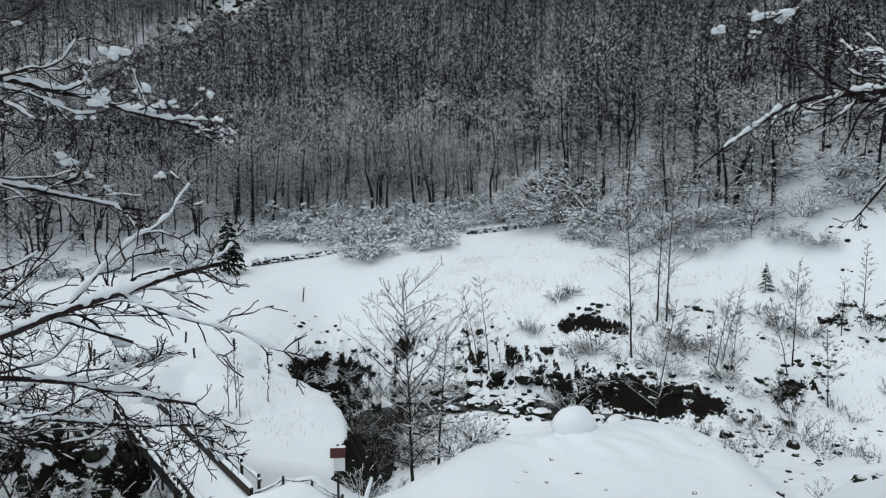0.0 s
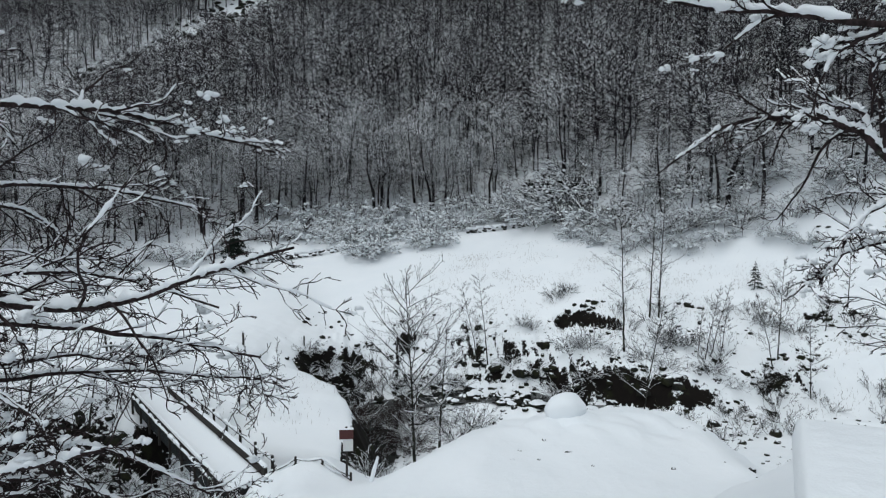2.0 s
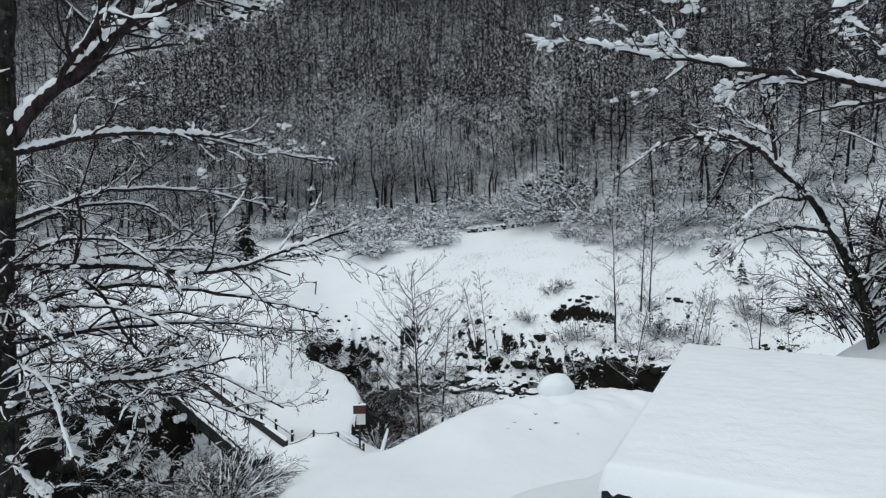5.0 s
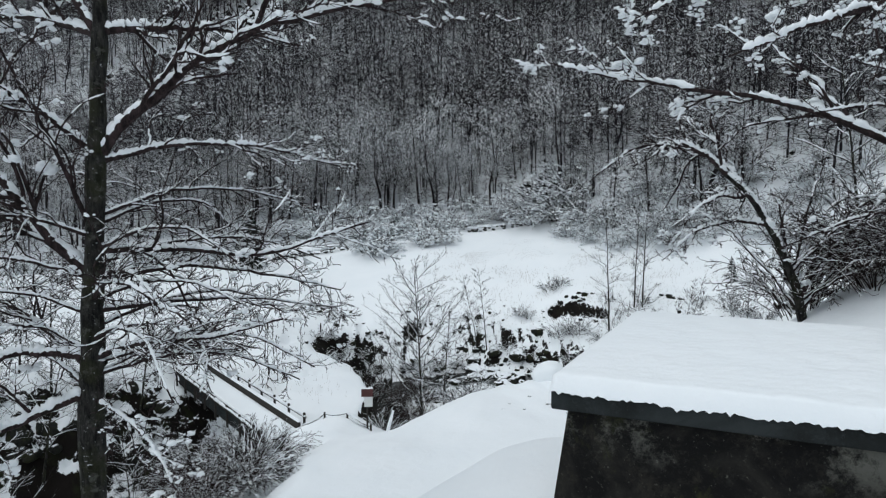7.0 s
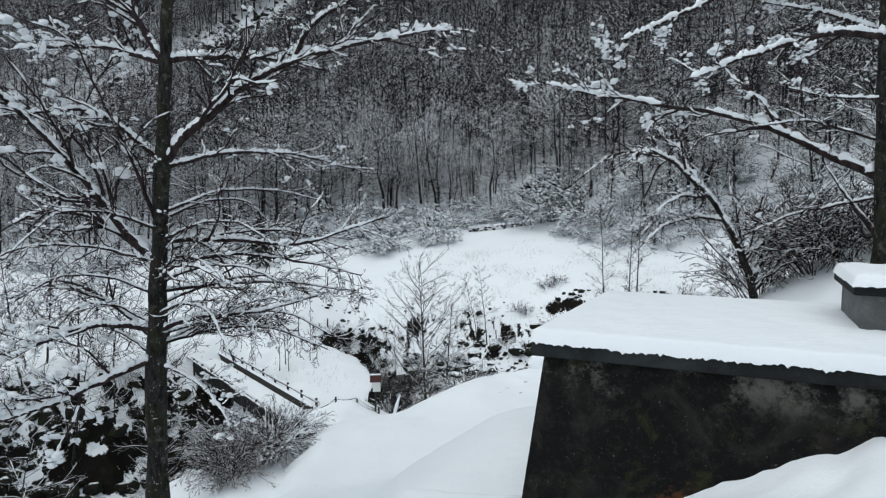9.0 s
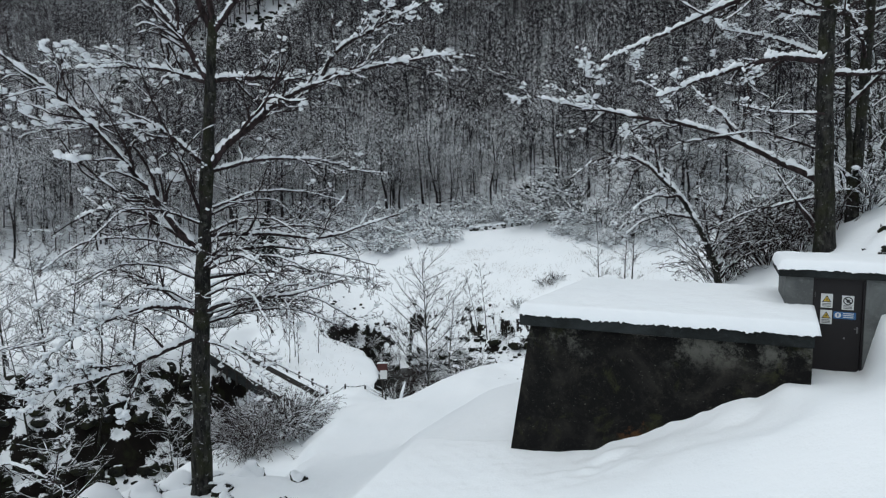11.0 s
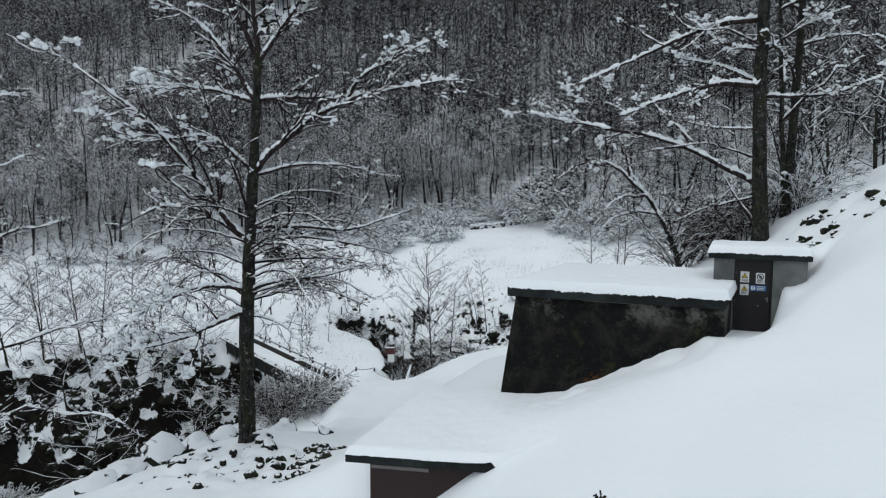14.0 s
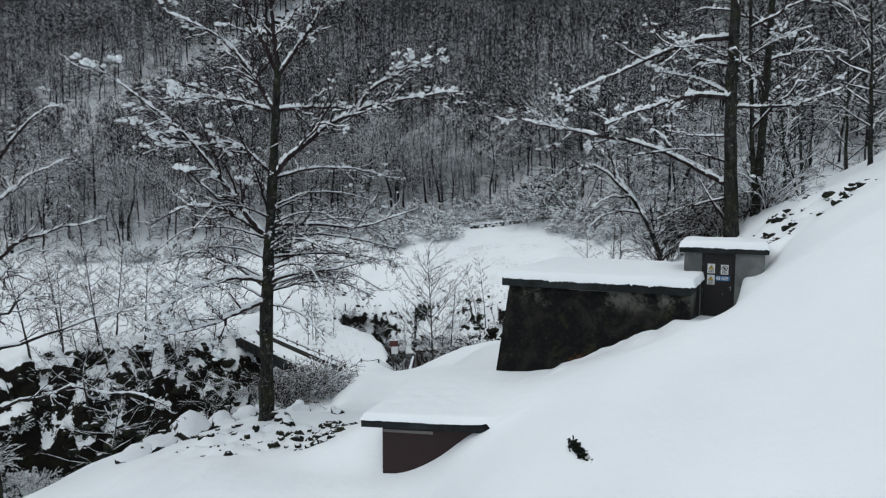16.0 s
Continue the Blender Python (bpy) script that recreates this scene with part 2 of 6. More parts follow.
def height(x, y):
    x, y = np.asarray(x, float), np.asarray(y, float)
    d, side, bed, w_n, w_f = stream_frame(x, y)
    # near bank: terrace with the hillside rising to the right
    base = np.interp(y, [-300, -30, -10, -4, 4.6, 10, 20, 30], [8, 2.5, 1.5, 1.3, 0.0, -1.0, -1.5, -1.7])
    near = base + slope_right(x - 1.4 * soft_plus(y - 8.6, 1.0)) + 0.12 * wobble(x, y, 9, 3) + 0.045 * wobble(x, y, 2.4, 4)
    near = near - 1.6 * ramp01((y - 13) / 12) * ramp01((2 - x) / 6) - 0.33 * soft_plus(-9.3 - x, 0.7)
    near = near + (0.13 * wobble(x, y, 1.0, 21) + 0.16 * wobble(x, y, 1.9, 22)) * np.exp(-(((x + 7.2) / 2.9) ** 4 + ((y - 1.9) / 2.3) ** 4)) + 0.3 * np.abs(wobble(x, y, 2.6, 23)) * np.exp(-(((x + 10.6) / 1.7) ** 2 + ((y - 3.6) / 1.6) ** 2))
    near = near + (0.16 * wobble(x, y, 1.9, 17) + 0.05 * wobble(x, y, 0.9, 18)) * ramp01((y - 22.5) / 3.5) * ramp01((x - 1) / 3) * ramp01((13 - x) / 3)
    near = near - 0.38 * soft_plus(y - 24.6 - 0.55 * (x - 1), 0.5) * ramp01((x + 6) / 3) * ramp01((9 - x) / 3)
    near = near - 0.5 * np.exp(-(((x - 11.2) / 1.6) ** 2 + ((y - 1.2) / 1.8) ** 2)) - (0.8 * ramp01((x - 11) / 3) + 0.3 * ramp01((x - 14) / 3)) * ramp01((11 - y) / 4) * ramp01((y + 8) / 4)
    near = near - 1.08 * np.exp(-(((x + 1.4) / 1.9) ** 2 + ((y + 5.2) / 2.4) ** 2)) - 0.12 * np.exp(-(((x - 1.2) / 1.2) ** 2 + ((y + 0.9) / 1.2) ** 2)) + 0.05 * wobble(x, y, 0.8, 24) * np.exp(-(((x - 3.6) / 3.5) ** 4 + ((y + 1.4) / 1.6) ** 4))
    near = near + 0.22 * ramp01((y - 1) / 5.5) * ramp01((15 - y) / 7) * ramp01((x + 4.2) / 3.8) * ramp01((3.6 - x) / 3)
    # east of the basin the terrace falls off in humps towards the stream
    east = ramp01((x - 11.3) / 4.5) * ramp01((y - 15) / 6)
    near = near + (0.12 * wobble(x, y, 1.6, 45) + 0.08 * wobble(x, y, 0.85, 46)) * np.exp(-(((x - 12.2) / 1.9) ** 4 + ((y - 1.8) / 2.2) ** 4))
    near = near - 2.4 * east + (0.20 * wobble(x, y, 2.9, 43) + 0.11 * wobble(x, y, 1.3, 44)) * east
    # snow melted back along the front of the basin
    fx, fy = (x - 1.34) * 0.927 - (y + 0.18) * 0.375, (x - 1.34) * 0.375 + (y + 0.18) * 0.927
    near = near - (0.38 + 0.10 * wobble(x, y, 1.7, 27)) * np.exp(-((fy + 0.55) / np.where(fy < -0.55, 1.5, 1.0)) ** 2) * ramp01((fx + 0.8) / 1.6) * ramp01((6.2 - fx) / 1.4)
    # the terrace breaks off into the ravine behind the alder and along the path to the bridge
    lip = np.minimum(np.interp(y, [8, 20, 24, 26.5], [-5.7, -6.2, -7.2, -9.8]) - x, y - 7.0 + 0.25 * (x + 8)) + 0.35 * wobble(x, y, 3.2, 26)
    near = near - np.clip(1.5 * soft_plus(lip, 0.25), 0, 1.3)
    # snow drifted against the garage
    gx, gy = (x + 2.78) * 0.936 - (y + 3.48) * 0.352, (x + 2.78) * 0.352 + (y + 3.48) * 0.936
    near = near + 0.95 * np.exp(-((gx - 0.3) / np.where(gx < 0.3, 2.8, 1.1)) ** 2) * ramp01((gy - 0.2) / 1.8) * ramp01((6.5 - gy) / 3.5)
    # far bank: meadow, then the wooded mountainside
    m1 = -6.7 + 0.26 * (y - 51) + 0.055 * x
    m2 = -2.9 + 0.05 * (y - 44) - 0.50 * soft_plus(x + 17.2, 1.2)
    m1 = m1 + (1.6 - 1.3 * ramp01((y - 66) / 20)) * ramp01((x - 9) / 8) + 0.12 * soft_plus(x - 26, 2.0)
    mead = m1 + soft_plus(m2 - m1, 0.8) + 0.18 * wobble(x, y, 14, 5)
    foot = foot_line(x) + (80 - foot_line(x)) * ramp01((y - 85) / 90)
    rise = 0.48 * soft_plus(y - foot, 3.0) + 0.34 * soft_plus(y - foot - 42, 9.0)
    mead = mead + (0.16 * wobble(x, y, 2.7, 41) + 0.09 * wobble(x, y, 1.25, 42)) * ramp01((64 - y) / 6) * ramp01((x + 2) / 6)
    far = mead - 0.26 * soft_plus(y - 105, 10) + rise + np.clip(rise, 0, 20) * 0.06 * wobble(x, y, 40, 8)
    h = np.where(side < 0, far, near)
    w = np.where(side < 0, w_f, w_n)
    w0 = np.where(side < 0, 1.0, 1.6)
    lin = (d + 0.5 * wobble(x, y, 5, 9) - w0) / np.maximum(w - w0, 0.5)
    t = np.where(side < 0, 0.5 * ramp01(lin) + 0.5 * np.clip(lin, 0, 1), ramp01(lin))
    bedz = bed + 0.22 * wobble(x, y, 3.1, 11)
    out = bedz + t * (h - bedz)
    left = ramp01((-15 - x) / 5) * ramp01((36 - y) / 4)
    rough = ramp01(1 - np.abs(d - 5) / 9) * ((0.14 + 0.42 * left) * wobble(x, y, 2.3, 13) + (0.14 + 0.06 * left) * wobble(x, y, 1.1, 14) + (0.12 + 1.1 * left) * np.abs(wobble(x, y, 3.6, 15))) * np.minimum(1, 3 * t) * (1 - 0.8 * (side > 0) * (1 - left * 0.5))
    # trough before the hut door
    along, across = -(y + 0.5), (x - 8.0) - 0.5 * (y + 0.5)
    far_ = np.clip(along, 0, 5)
    pit = ramp01((0.82 + 0.2 * far_ - across) / (0.3 + 0.4 * far_)) * ramp01((across + 1.5) / 0.5) * ramp01((along + 1.0) / 0.5) * ramp01((4.8 - along) / 2.6)
    dip = 0.65 * np.exp(-((across - 1.2) / 0.9) ** 2) * ramp01((along + 0.6) / 0.5) * ramp01((4.0 - along) / 3.0)
    e, rim = rim_frame(x, y)
    e = e + 0.25 * wobble(x, y, 2.6, 16)
    mound = rim + 0.13 * np.clip(e, 0, 5) - 0.6 * np.clip(e - 6, 0, 9) + 2.2 * np.minimum(e, 0) - 0.25 * np.exp(-np.abs(e))
    mound = np.where((y > 33) & (y < 50) & (x > -19) & (x < -4), mound - 2.0 * np.clip(35 - y, 0, 9), -99)
    out = np.maximum(out + rough, mound)
    return out - ledge(x, y) - np.maximum(pit * np.maximum(out - 5.3 - 0.13 * far_, 0), dip)


def h1(x, y):
    return float(height(np.array([float(x)]), np.array([float(y)]))[0])


def mesh_from(name, verts, faces, material, smooth=True):
    me = bpy.data.meshes.new(name)
    verts, faces = np.asarray(verts, np.float32), np.asarray(faces, np.int32)
    k = faces.shape[1]
    me.vertices.add(len(verts))
    me.vertices.foreach_set("co", verts.ravel())
    me.loops.add(faces.size)
    me.loops.foreach_set("vertex_index", faces.ravel())
    me.polygons.add(len(faces))
    me.polygons.foreach_set("loop_start", np.arange(0, faces.size, k, dtype=np.int32))
    me.polygons.foreach_set("loop_total", np.full(len(faces), k, np.int32))
    me.polygons.foreach_set("use_smooth", np.full(len(faces), smooth, bool))
    me.update(calc_edges=True)
    me.materials.append(material)
    return me


def spread(lo, hi, step, far_lo, far_hi, fine_lo, fine_hi, grow=1.12):
    """Grid lines: even from lo to hi, halved between fine_lo and fine_hi, ever wider beyond."""
    lo_ = lo
    mid = []
    while lo_ < hi - 1e-6:
        mid.append(lo_)
        lo_ += step * (0.5 if fine_lo <= lo_ < fine_hi else 1.0)
    a, b, s = [], hi, step
    while b < far_hi:
        a.append(b)
        s *= grow
        b += s
    a.append(far_hi)
    c, b, s = [], lo, step
    while b > far_lo:
        s *= grow
        b -= s
        c.append(max(b, far_lo))
    return np.array(c[::-1] + mid + a)


def build_ground():
    xs, ys = spread(-36, 40, 0.36, -900, 900, -12.5, 12), spread(-14, 66, 0.36, -500, 1100, -6, 4)
    gx, gy = np.meshgrid(xs, ys)
    gz = height(gx, gy)
    nx, ny = len(xs), len(ys)
    i = np.arange(nx * ny).reshape(ny, nx)
    f = np.stack([i[:-1, :-1], i[:-1, 1:], i[1:, 1:], i[1:, :-1]], -1).reshape(-1, 4)
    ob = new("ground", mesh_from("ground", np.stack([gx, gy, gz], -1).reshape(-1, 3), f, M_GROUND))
    # deep untouched snow on the near side hides the earth altogether
    ob.data.materials.append(snow_material("deep_snow", 0.34))
    cx, cy = gx[:-1, :-1].ravel(), gy[:-1, :-1].ravel()
    d, side, _, _, _ = stream_frame(cx, cy)
    ob.data.polygons.foreach_set("material_index", (((side > 0) & (d > 7) & (cx > -15)) | ((side < 0) & (d > 16) & (ledge(cx, cy) < 0.05)) | ((rim_frame(cx, cy)[0] > 0.1) & (cx > -17.5) & (cx < -5) & (cy > 34) & (cy < 48))).astype(np.int32))
    return tagged(ob, "snow-covered valley ground with bare dark stream banks", "ground", kind="structure")


build_ground()


# ---- helpers for things ----
def thing(name, at, label, category, group="", kind="", rz=0.0):
    ob = new(name)
    ob.matrix_world = pose(*at, 0, 0, rz)
    ob.empty_display_size = 0.3
    return tagged(ob, label, category, group, kind)


def part_mesh(name, me, parent, label=""):
    ob = new(name, me)
    ob.parent = parent
    return tagged(ob, label) if label else ob


def part(name, bm, material, parent, label=""):
    me = bpy.data.meshes.new(name)
    bm.to_mesh(me)
    bm.free()
    me.materials.append(material)
    return part_mesh(name, me, parent, label)


def box(bm, x0, x1, y0, y1, z0, z1, bevel=0.0):
    v = bmesh.ops.create_cube(bm, size=1.0)["verts"]
    for p in v:
        p.co = Vector(((x0 + x1) / 2 + p.co.x * (x1 - x0), (y0 + y1) / 2 + p.co.y * (y1 - y0), (z0 + z1) / 2 + p.co.z * (z1 - z0)))
    if bevel:
        edges = {e for p in v for e in p.link_edges}
        bmesh.ops.bevel(bm, geom=list(edges), offset=bevel, segments=2, affect="EDGES")
    return v


# ---- trees ----
class Twigs:
    """Collects tapering tubes and turns them into one mesh."""

    def __init__(self):
        self.v, self.f, self.n = [], [], 0

    def tubes(self, pts, rad, k, jit=0.0, r=None):
        """pts (B, n, 3), rad (B, n); jit: unevenness of the skin"""
        pts, rad = np.asarray(pts, float), np.asarray(rad, float)
        b, n, _ = pts.shape
        if b == 0:
            return
        t = np.gradient(pts, axis=1)
        t /= np.linalg.norm(t, axis=2, keepdims=True) + 1e-9
        up = np.where(np.abs(t[..., 2:3]) > 0.93, np.array([1.0, 0, 0]), np.array([0, 0, 1.0]))
        s = np.cross(t, up)
        s /= np.linalg.norm(s, axis=2, keepdims=True) + 1e-9
        w = np.cross(s, t)
        a = np.arange(k) * 2 * np.pi / k + np.pi / 2
        rr = rad[:, :, None, None] * (r.uniform(1 - jit, 1 + jit, (b, n, k, 1)) if jit else 1.0)
        ring = pts[:, :, None, :] + rr * (np.cos(a)[None, None, :, None] * s[:, :, None, :] + np.sin(a)[None, None, :, None] * w[:, :, None, :])
        i = np.arange(b * n * k).reshape(b, n, k) + self.n
        j = np.roll(i, -1, axis=2)
        q = np.stack([i[:, :-1], j[:, :-1], j[:, 1:], i[:, 1:]], -1).reshape(-1, 4)
        self.v.append(ring.reshape(-1, 3))
        self.f.append(q)
        self.n += b * n * k

    def add(self, verts, quads):
        self.v.append(verts)
        self.f.append(quads + self.n)
        self.n += len(verts)

    def arrays(self):
        return np.concatenate(self.v), np.concatenate(self.f)

    def mesh(self, name, material):
        v, f = self.arrays()
        return mesh_from(name, v, f, material)


def unit(v):
    return v / (np.linalg.norm(v, axis=-1, keepdims=True) + 1e-9)


def shoots(r, start, way, length, n, wob, lift):
    """B wandering lines: start (B,3), way (B,3), length (B,), lift: pull upwards (minus: downwards)."""
    b = len(start)
    out = np.zeros((b, n, 3))
    out[:, 0] = start
    d = unit(np.asarray(way, float))
    for i in range(1, n):
        d = unit(d + r.normal(0, wob, (b, 3)) + np.array([0, 0, 1.0]) * np.reshape(lift, (-1, 1)) / n)
        out[:, i] = out[:, i - 1] + d * (np.asarray(length) / (n - 1))[:, None]
    return out


def side_shoots(r, pts, rad, count, lo, hi, len_k, spreadang, n, wob, lift, ratio):
    """count side lines from every parent line."""
    b, m, _ = pts.shape
    u = r.uniform(lo, hi, (b, count)) * (m - 1)
    i = np.clip(u.astype(int), 0, m - 2)
    fr = (u - i)[..., None]
    bi = np.arange(b)[:, None]
    p = pts[bi, i] * (1 - fr) + pts[bi, i + 1] * fr
    rr = rad[bi, i] * (1 - fr[..., 0]) + rad[bi, i + 1] * fr[..., 0]
    t = unit(pts[bi, i + 1] - pts[bi, i])
    q = unit(np.cross(t, r.normal(0, 1, (b, count, 3))))
    q[..., 2] = q[..., 2] * 0.7 + 0.12
    ang = r.uniform(*spreadang, (b, count, 1))
    way = t * np.cos(ang) + unit(q) * np.sin(ang)
    total = np.linalg.norm(np.diff(pts, axis=1), axis=2).sum(1)[:, None]
    ln = total * len_k * (1.15 - 0.75 * u / (m - 1)) * r.uniform(0.55, 1.2, (b, count))
    out = shoots(r, p.reshape(-1, 3), way.reshape(-1, 3), ln.ravel(), n, wob, lift)
    r0 = np.minimum(rr.ravel() * ratio, 0.028 * ln.ravel() + 0.002)
    return out, r0[:, None] * np.linspace(1, 0.3, n)[None, :]


def snow_on(tw, r, pts, rad, thick, keep=0.85, flat=0.75, k=5, rings=5):
    """Ridges of snow that lie on the upper side of lines, broken where the line is steep."""
    b, n, _ = pts.shape
    for s in range(0, n - 2, 2):
        seg = pts[:, s:s + 3]
        way = unit(seg[:, 2] - seg[:, 0])
        ok = (np.abs(way[:, 2]) < flat) & (r.uniform(0, 1, b) < keep)
        seg, rr = seg[ok], rad[ok, s:s + 3]
        if not len(seg):
            continue
        u = np.linspace(0, 2, rings)
        i0 = np.minimum(u.astype(int), 1)
        g = (u - i0)[None, :]
        fine = seg[:, i0] * (1 - g[..., None]) + seg[:, i0 + 1] * g[..., None]
        fr = rr[:, i0] * (1 - g) + rr[:, i0 + 1] * g
        h = thick * r.uniform(0.15, 1.6, fr.shape) * (0.5 + 0.55 * np.sin(np.pi * (u + 0.15) / 2.3))
        fine = fine + np.array([0, 0, 1.0]) * (fr * 0.75 + h * 0.45)[..., None]
        tw.tubes(fine, fr * 0.5 + h * 0.6, k, 0.38, r)


def lumps(tw, r, at, size):
    """Soft uneven clods of snow: a small lathe of 5 rings."""
    b, k = len(at), 6
    a = np.arange(k) * 2 * np.pi / k
    prof = np.array([(0.05, -0.7), (0.7, -0.5), (1.0, 0.0), (0.72, 0.6), (0.05, 0.85)])
    v = np.zeros((b, 5, k, 3))
    rr = size[:, None, None] * r.uniform(0.5, 1.45, (b, 5, k)) * prof[None, :, 0, None]
    v[..., 0] = at[:, None, None, 0] + rr * np.cos(a) * r.uniform(0.8, 1.35, (b, 1, 1))
    v[..., 1] = at[:, None, None, 1] + rr * np.sin(a)
    v[..., 2] = at[:, None, None, 2] + size[:, None, None] * prof[None, :, 1, None] * r.uniform(0.7, 1.1, (b, 1, 1))
    i = np.arange(b * 5 * k).reshape(b, 5, k)
    j = np.roll(i, -1, axis=2)
    tw.add(v.reshape(-1, 3), np.stack([i[:, :-1], j[:, :-1], j[:, 1:], i[:, 1:]], -1).reshape(-1, 4))


def limb_parts(r, tree, line, rad, sides=12, snow=0.05, droop=0.15, fine=True, clods=0, clot=0.075, reach=0.33):
    """One limb with its side branches, twigs and the snow on it. line (n,3) relative to the tree's foot."""
    tw, sn = Twigs(), Twigs()
    p0, r0 = line[None], rad[None]
    tw.tubes(p0, r0, 8, 0.1, r)
    p1, r1 = side_shoots(r, p0, r0, sides, 0.14, 1.0, reach * 1.2, (0.4, 0.95), 10, 0.21, 0.25 - droop, 0.55)
    tw.tubes(p1, r1, 5)
    p2, r2 = side_shoots(r, p1, r1, 7, 0.12, 1.0, 0.46, (0.35, 0.95), 7, 0.24, 0.24 - droop, 0.55)
    tw.tubes(p2, np.maximum(r2, 0.0062), 4)
    snow_on(sn, r, p0, r0, snow * 1.2, 0.95, 0.88, 7, 13)
    snow_on(sn, r, p1, r1, snow * 0.55, 0.66, 0.8, 5, 6)
    snow_on(sn, r, p2, r2, snow * 0.34, 0.26, 0.75, 4, 4)
    if fine:
        p3, r3 = side_shoots(r, p2, r2, 3, 0.15, 1.0, 0.6, (0.35, 1.0), 5, 0.24, 0.24 - droop, 0.7)
        tw.tubes(p3, np.maximum(r3, 0.005), 3)
    if clods:
        pick = r.randint(0, len(p2), clods)
        size = 0.022 + clot * 0.62 * r.uniform(0, 1, clods) ** 2.0
        core = p2[pick, r.randint(2, 6, clods)] + [0, 0, 0.02]
        for k in range(4):
            lumps(sn, r, core + r.normal(0, 0.75, (clods, 3)) * size[:, None] * [1.2, 1.2, 0.7], size * r.uniform(0.55, 1.0, clods))
    limb = part_mesh("limb", tw.mesh("limb", M_LIMB), tree)
    tagged(part_mesh("snow_cover", sn.mesh("snow_cover", M_SNOW), limb, "white snow lying along the branches"), kind="stuff")
    return limb


def bough(r, foot, places, n=18, wob=0.012):
    """A limb's line through a few places of the world, relative to the tree's foot."""
    p = np.array(places, float) - np.array(foot)
    along = np.concatenate([[0], np.cumsum(np.linalg.norm(np.diff(p, axis=0), axis=1))])
    u = np.linspace(0, along[-1], n)
    q = np.stack([np.interp(u, along, p[:, i]) for i in range(3)], 1)
    for _ in range(3):
        q[1:-1] = (q[:-2] + 2 * q[1:-1] + q[2:]) / 4
    q[1:] += r.normal(0, wob * along[-1] / 5, (n - 1, 3))
    return q


def arc(r, a, b, n, sag, wob):
    """A bent line from a to b; sag lifts (plus) or drops (minus) its middle."""
    u = np.linspace(0, 1, n)[:, None]
    a, b = np.array(a, float), np.array(b, float)
    ln = np.linalg.norm(b - a)
    p = a + (b - a) * u + np.array([0, 0, 1.0]) * sag * 4 * u * (1 - u)
    w = np.cumsum(r.normal(0, wob * ln / n, (n, 3)), axis=0)
    return p + (w - w[-1] * u) * np.minimum(1, u * 6) + r.normal(0, 0.006 * ln, (n, 3)) * np.minimum(1, u * 6)


def taper(n, a, b, power=1.0):
    return a + (b - a) * np.linspace(0, 1, n) ** power


# ---- large alder beside the path ----
def trunk_line(r, pts, n):
    """A smooth trunk through a few points."""
    pts = np.array(pts, float)
    u = np.linspace(0, len(pts) - 1, n)
    p = np.stack([np.interp(u, np.arange(len(pts)), pts[:, i]) for i in range(3)], 1)
    for _ in range(2):
        p[1:-1] = (p[:-2] + 2 * p[1:-1] + p[2:]) / 4
    return p + r.normal(0, 0.012, p.shape)


def at_height(line, z):
    return np.array([np.interp(z, line[:, 2], line[:, i]) for i in range(3)])


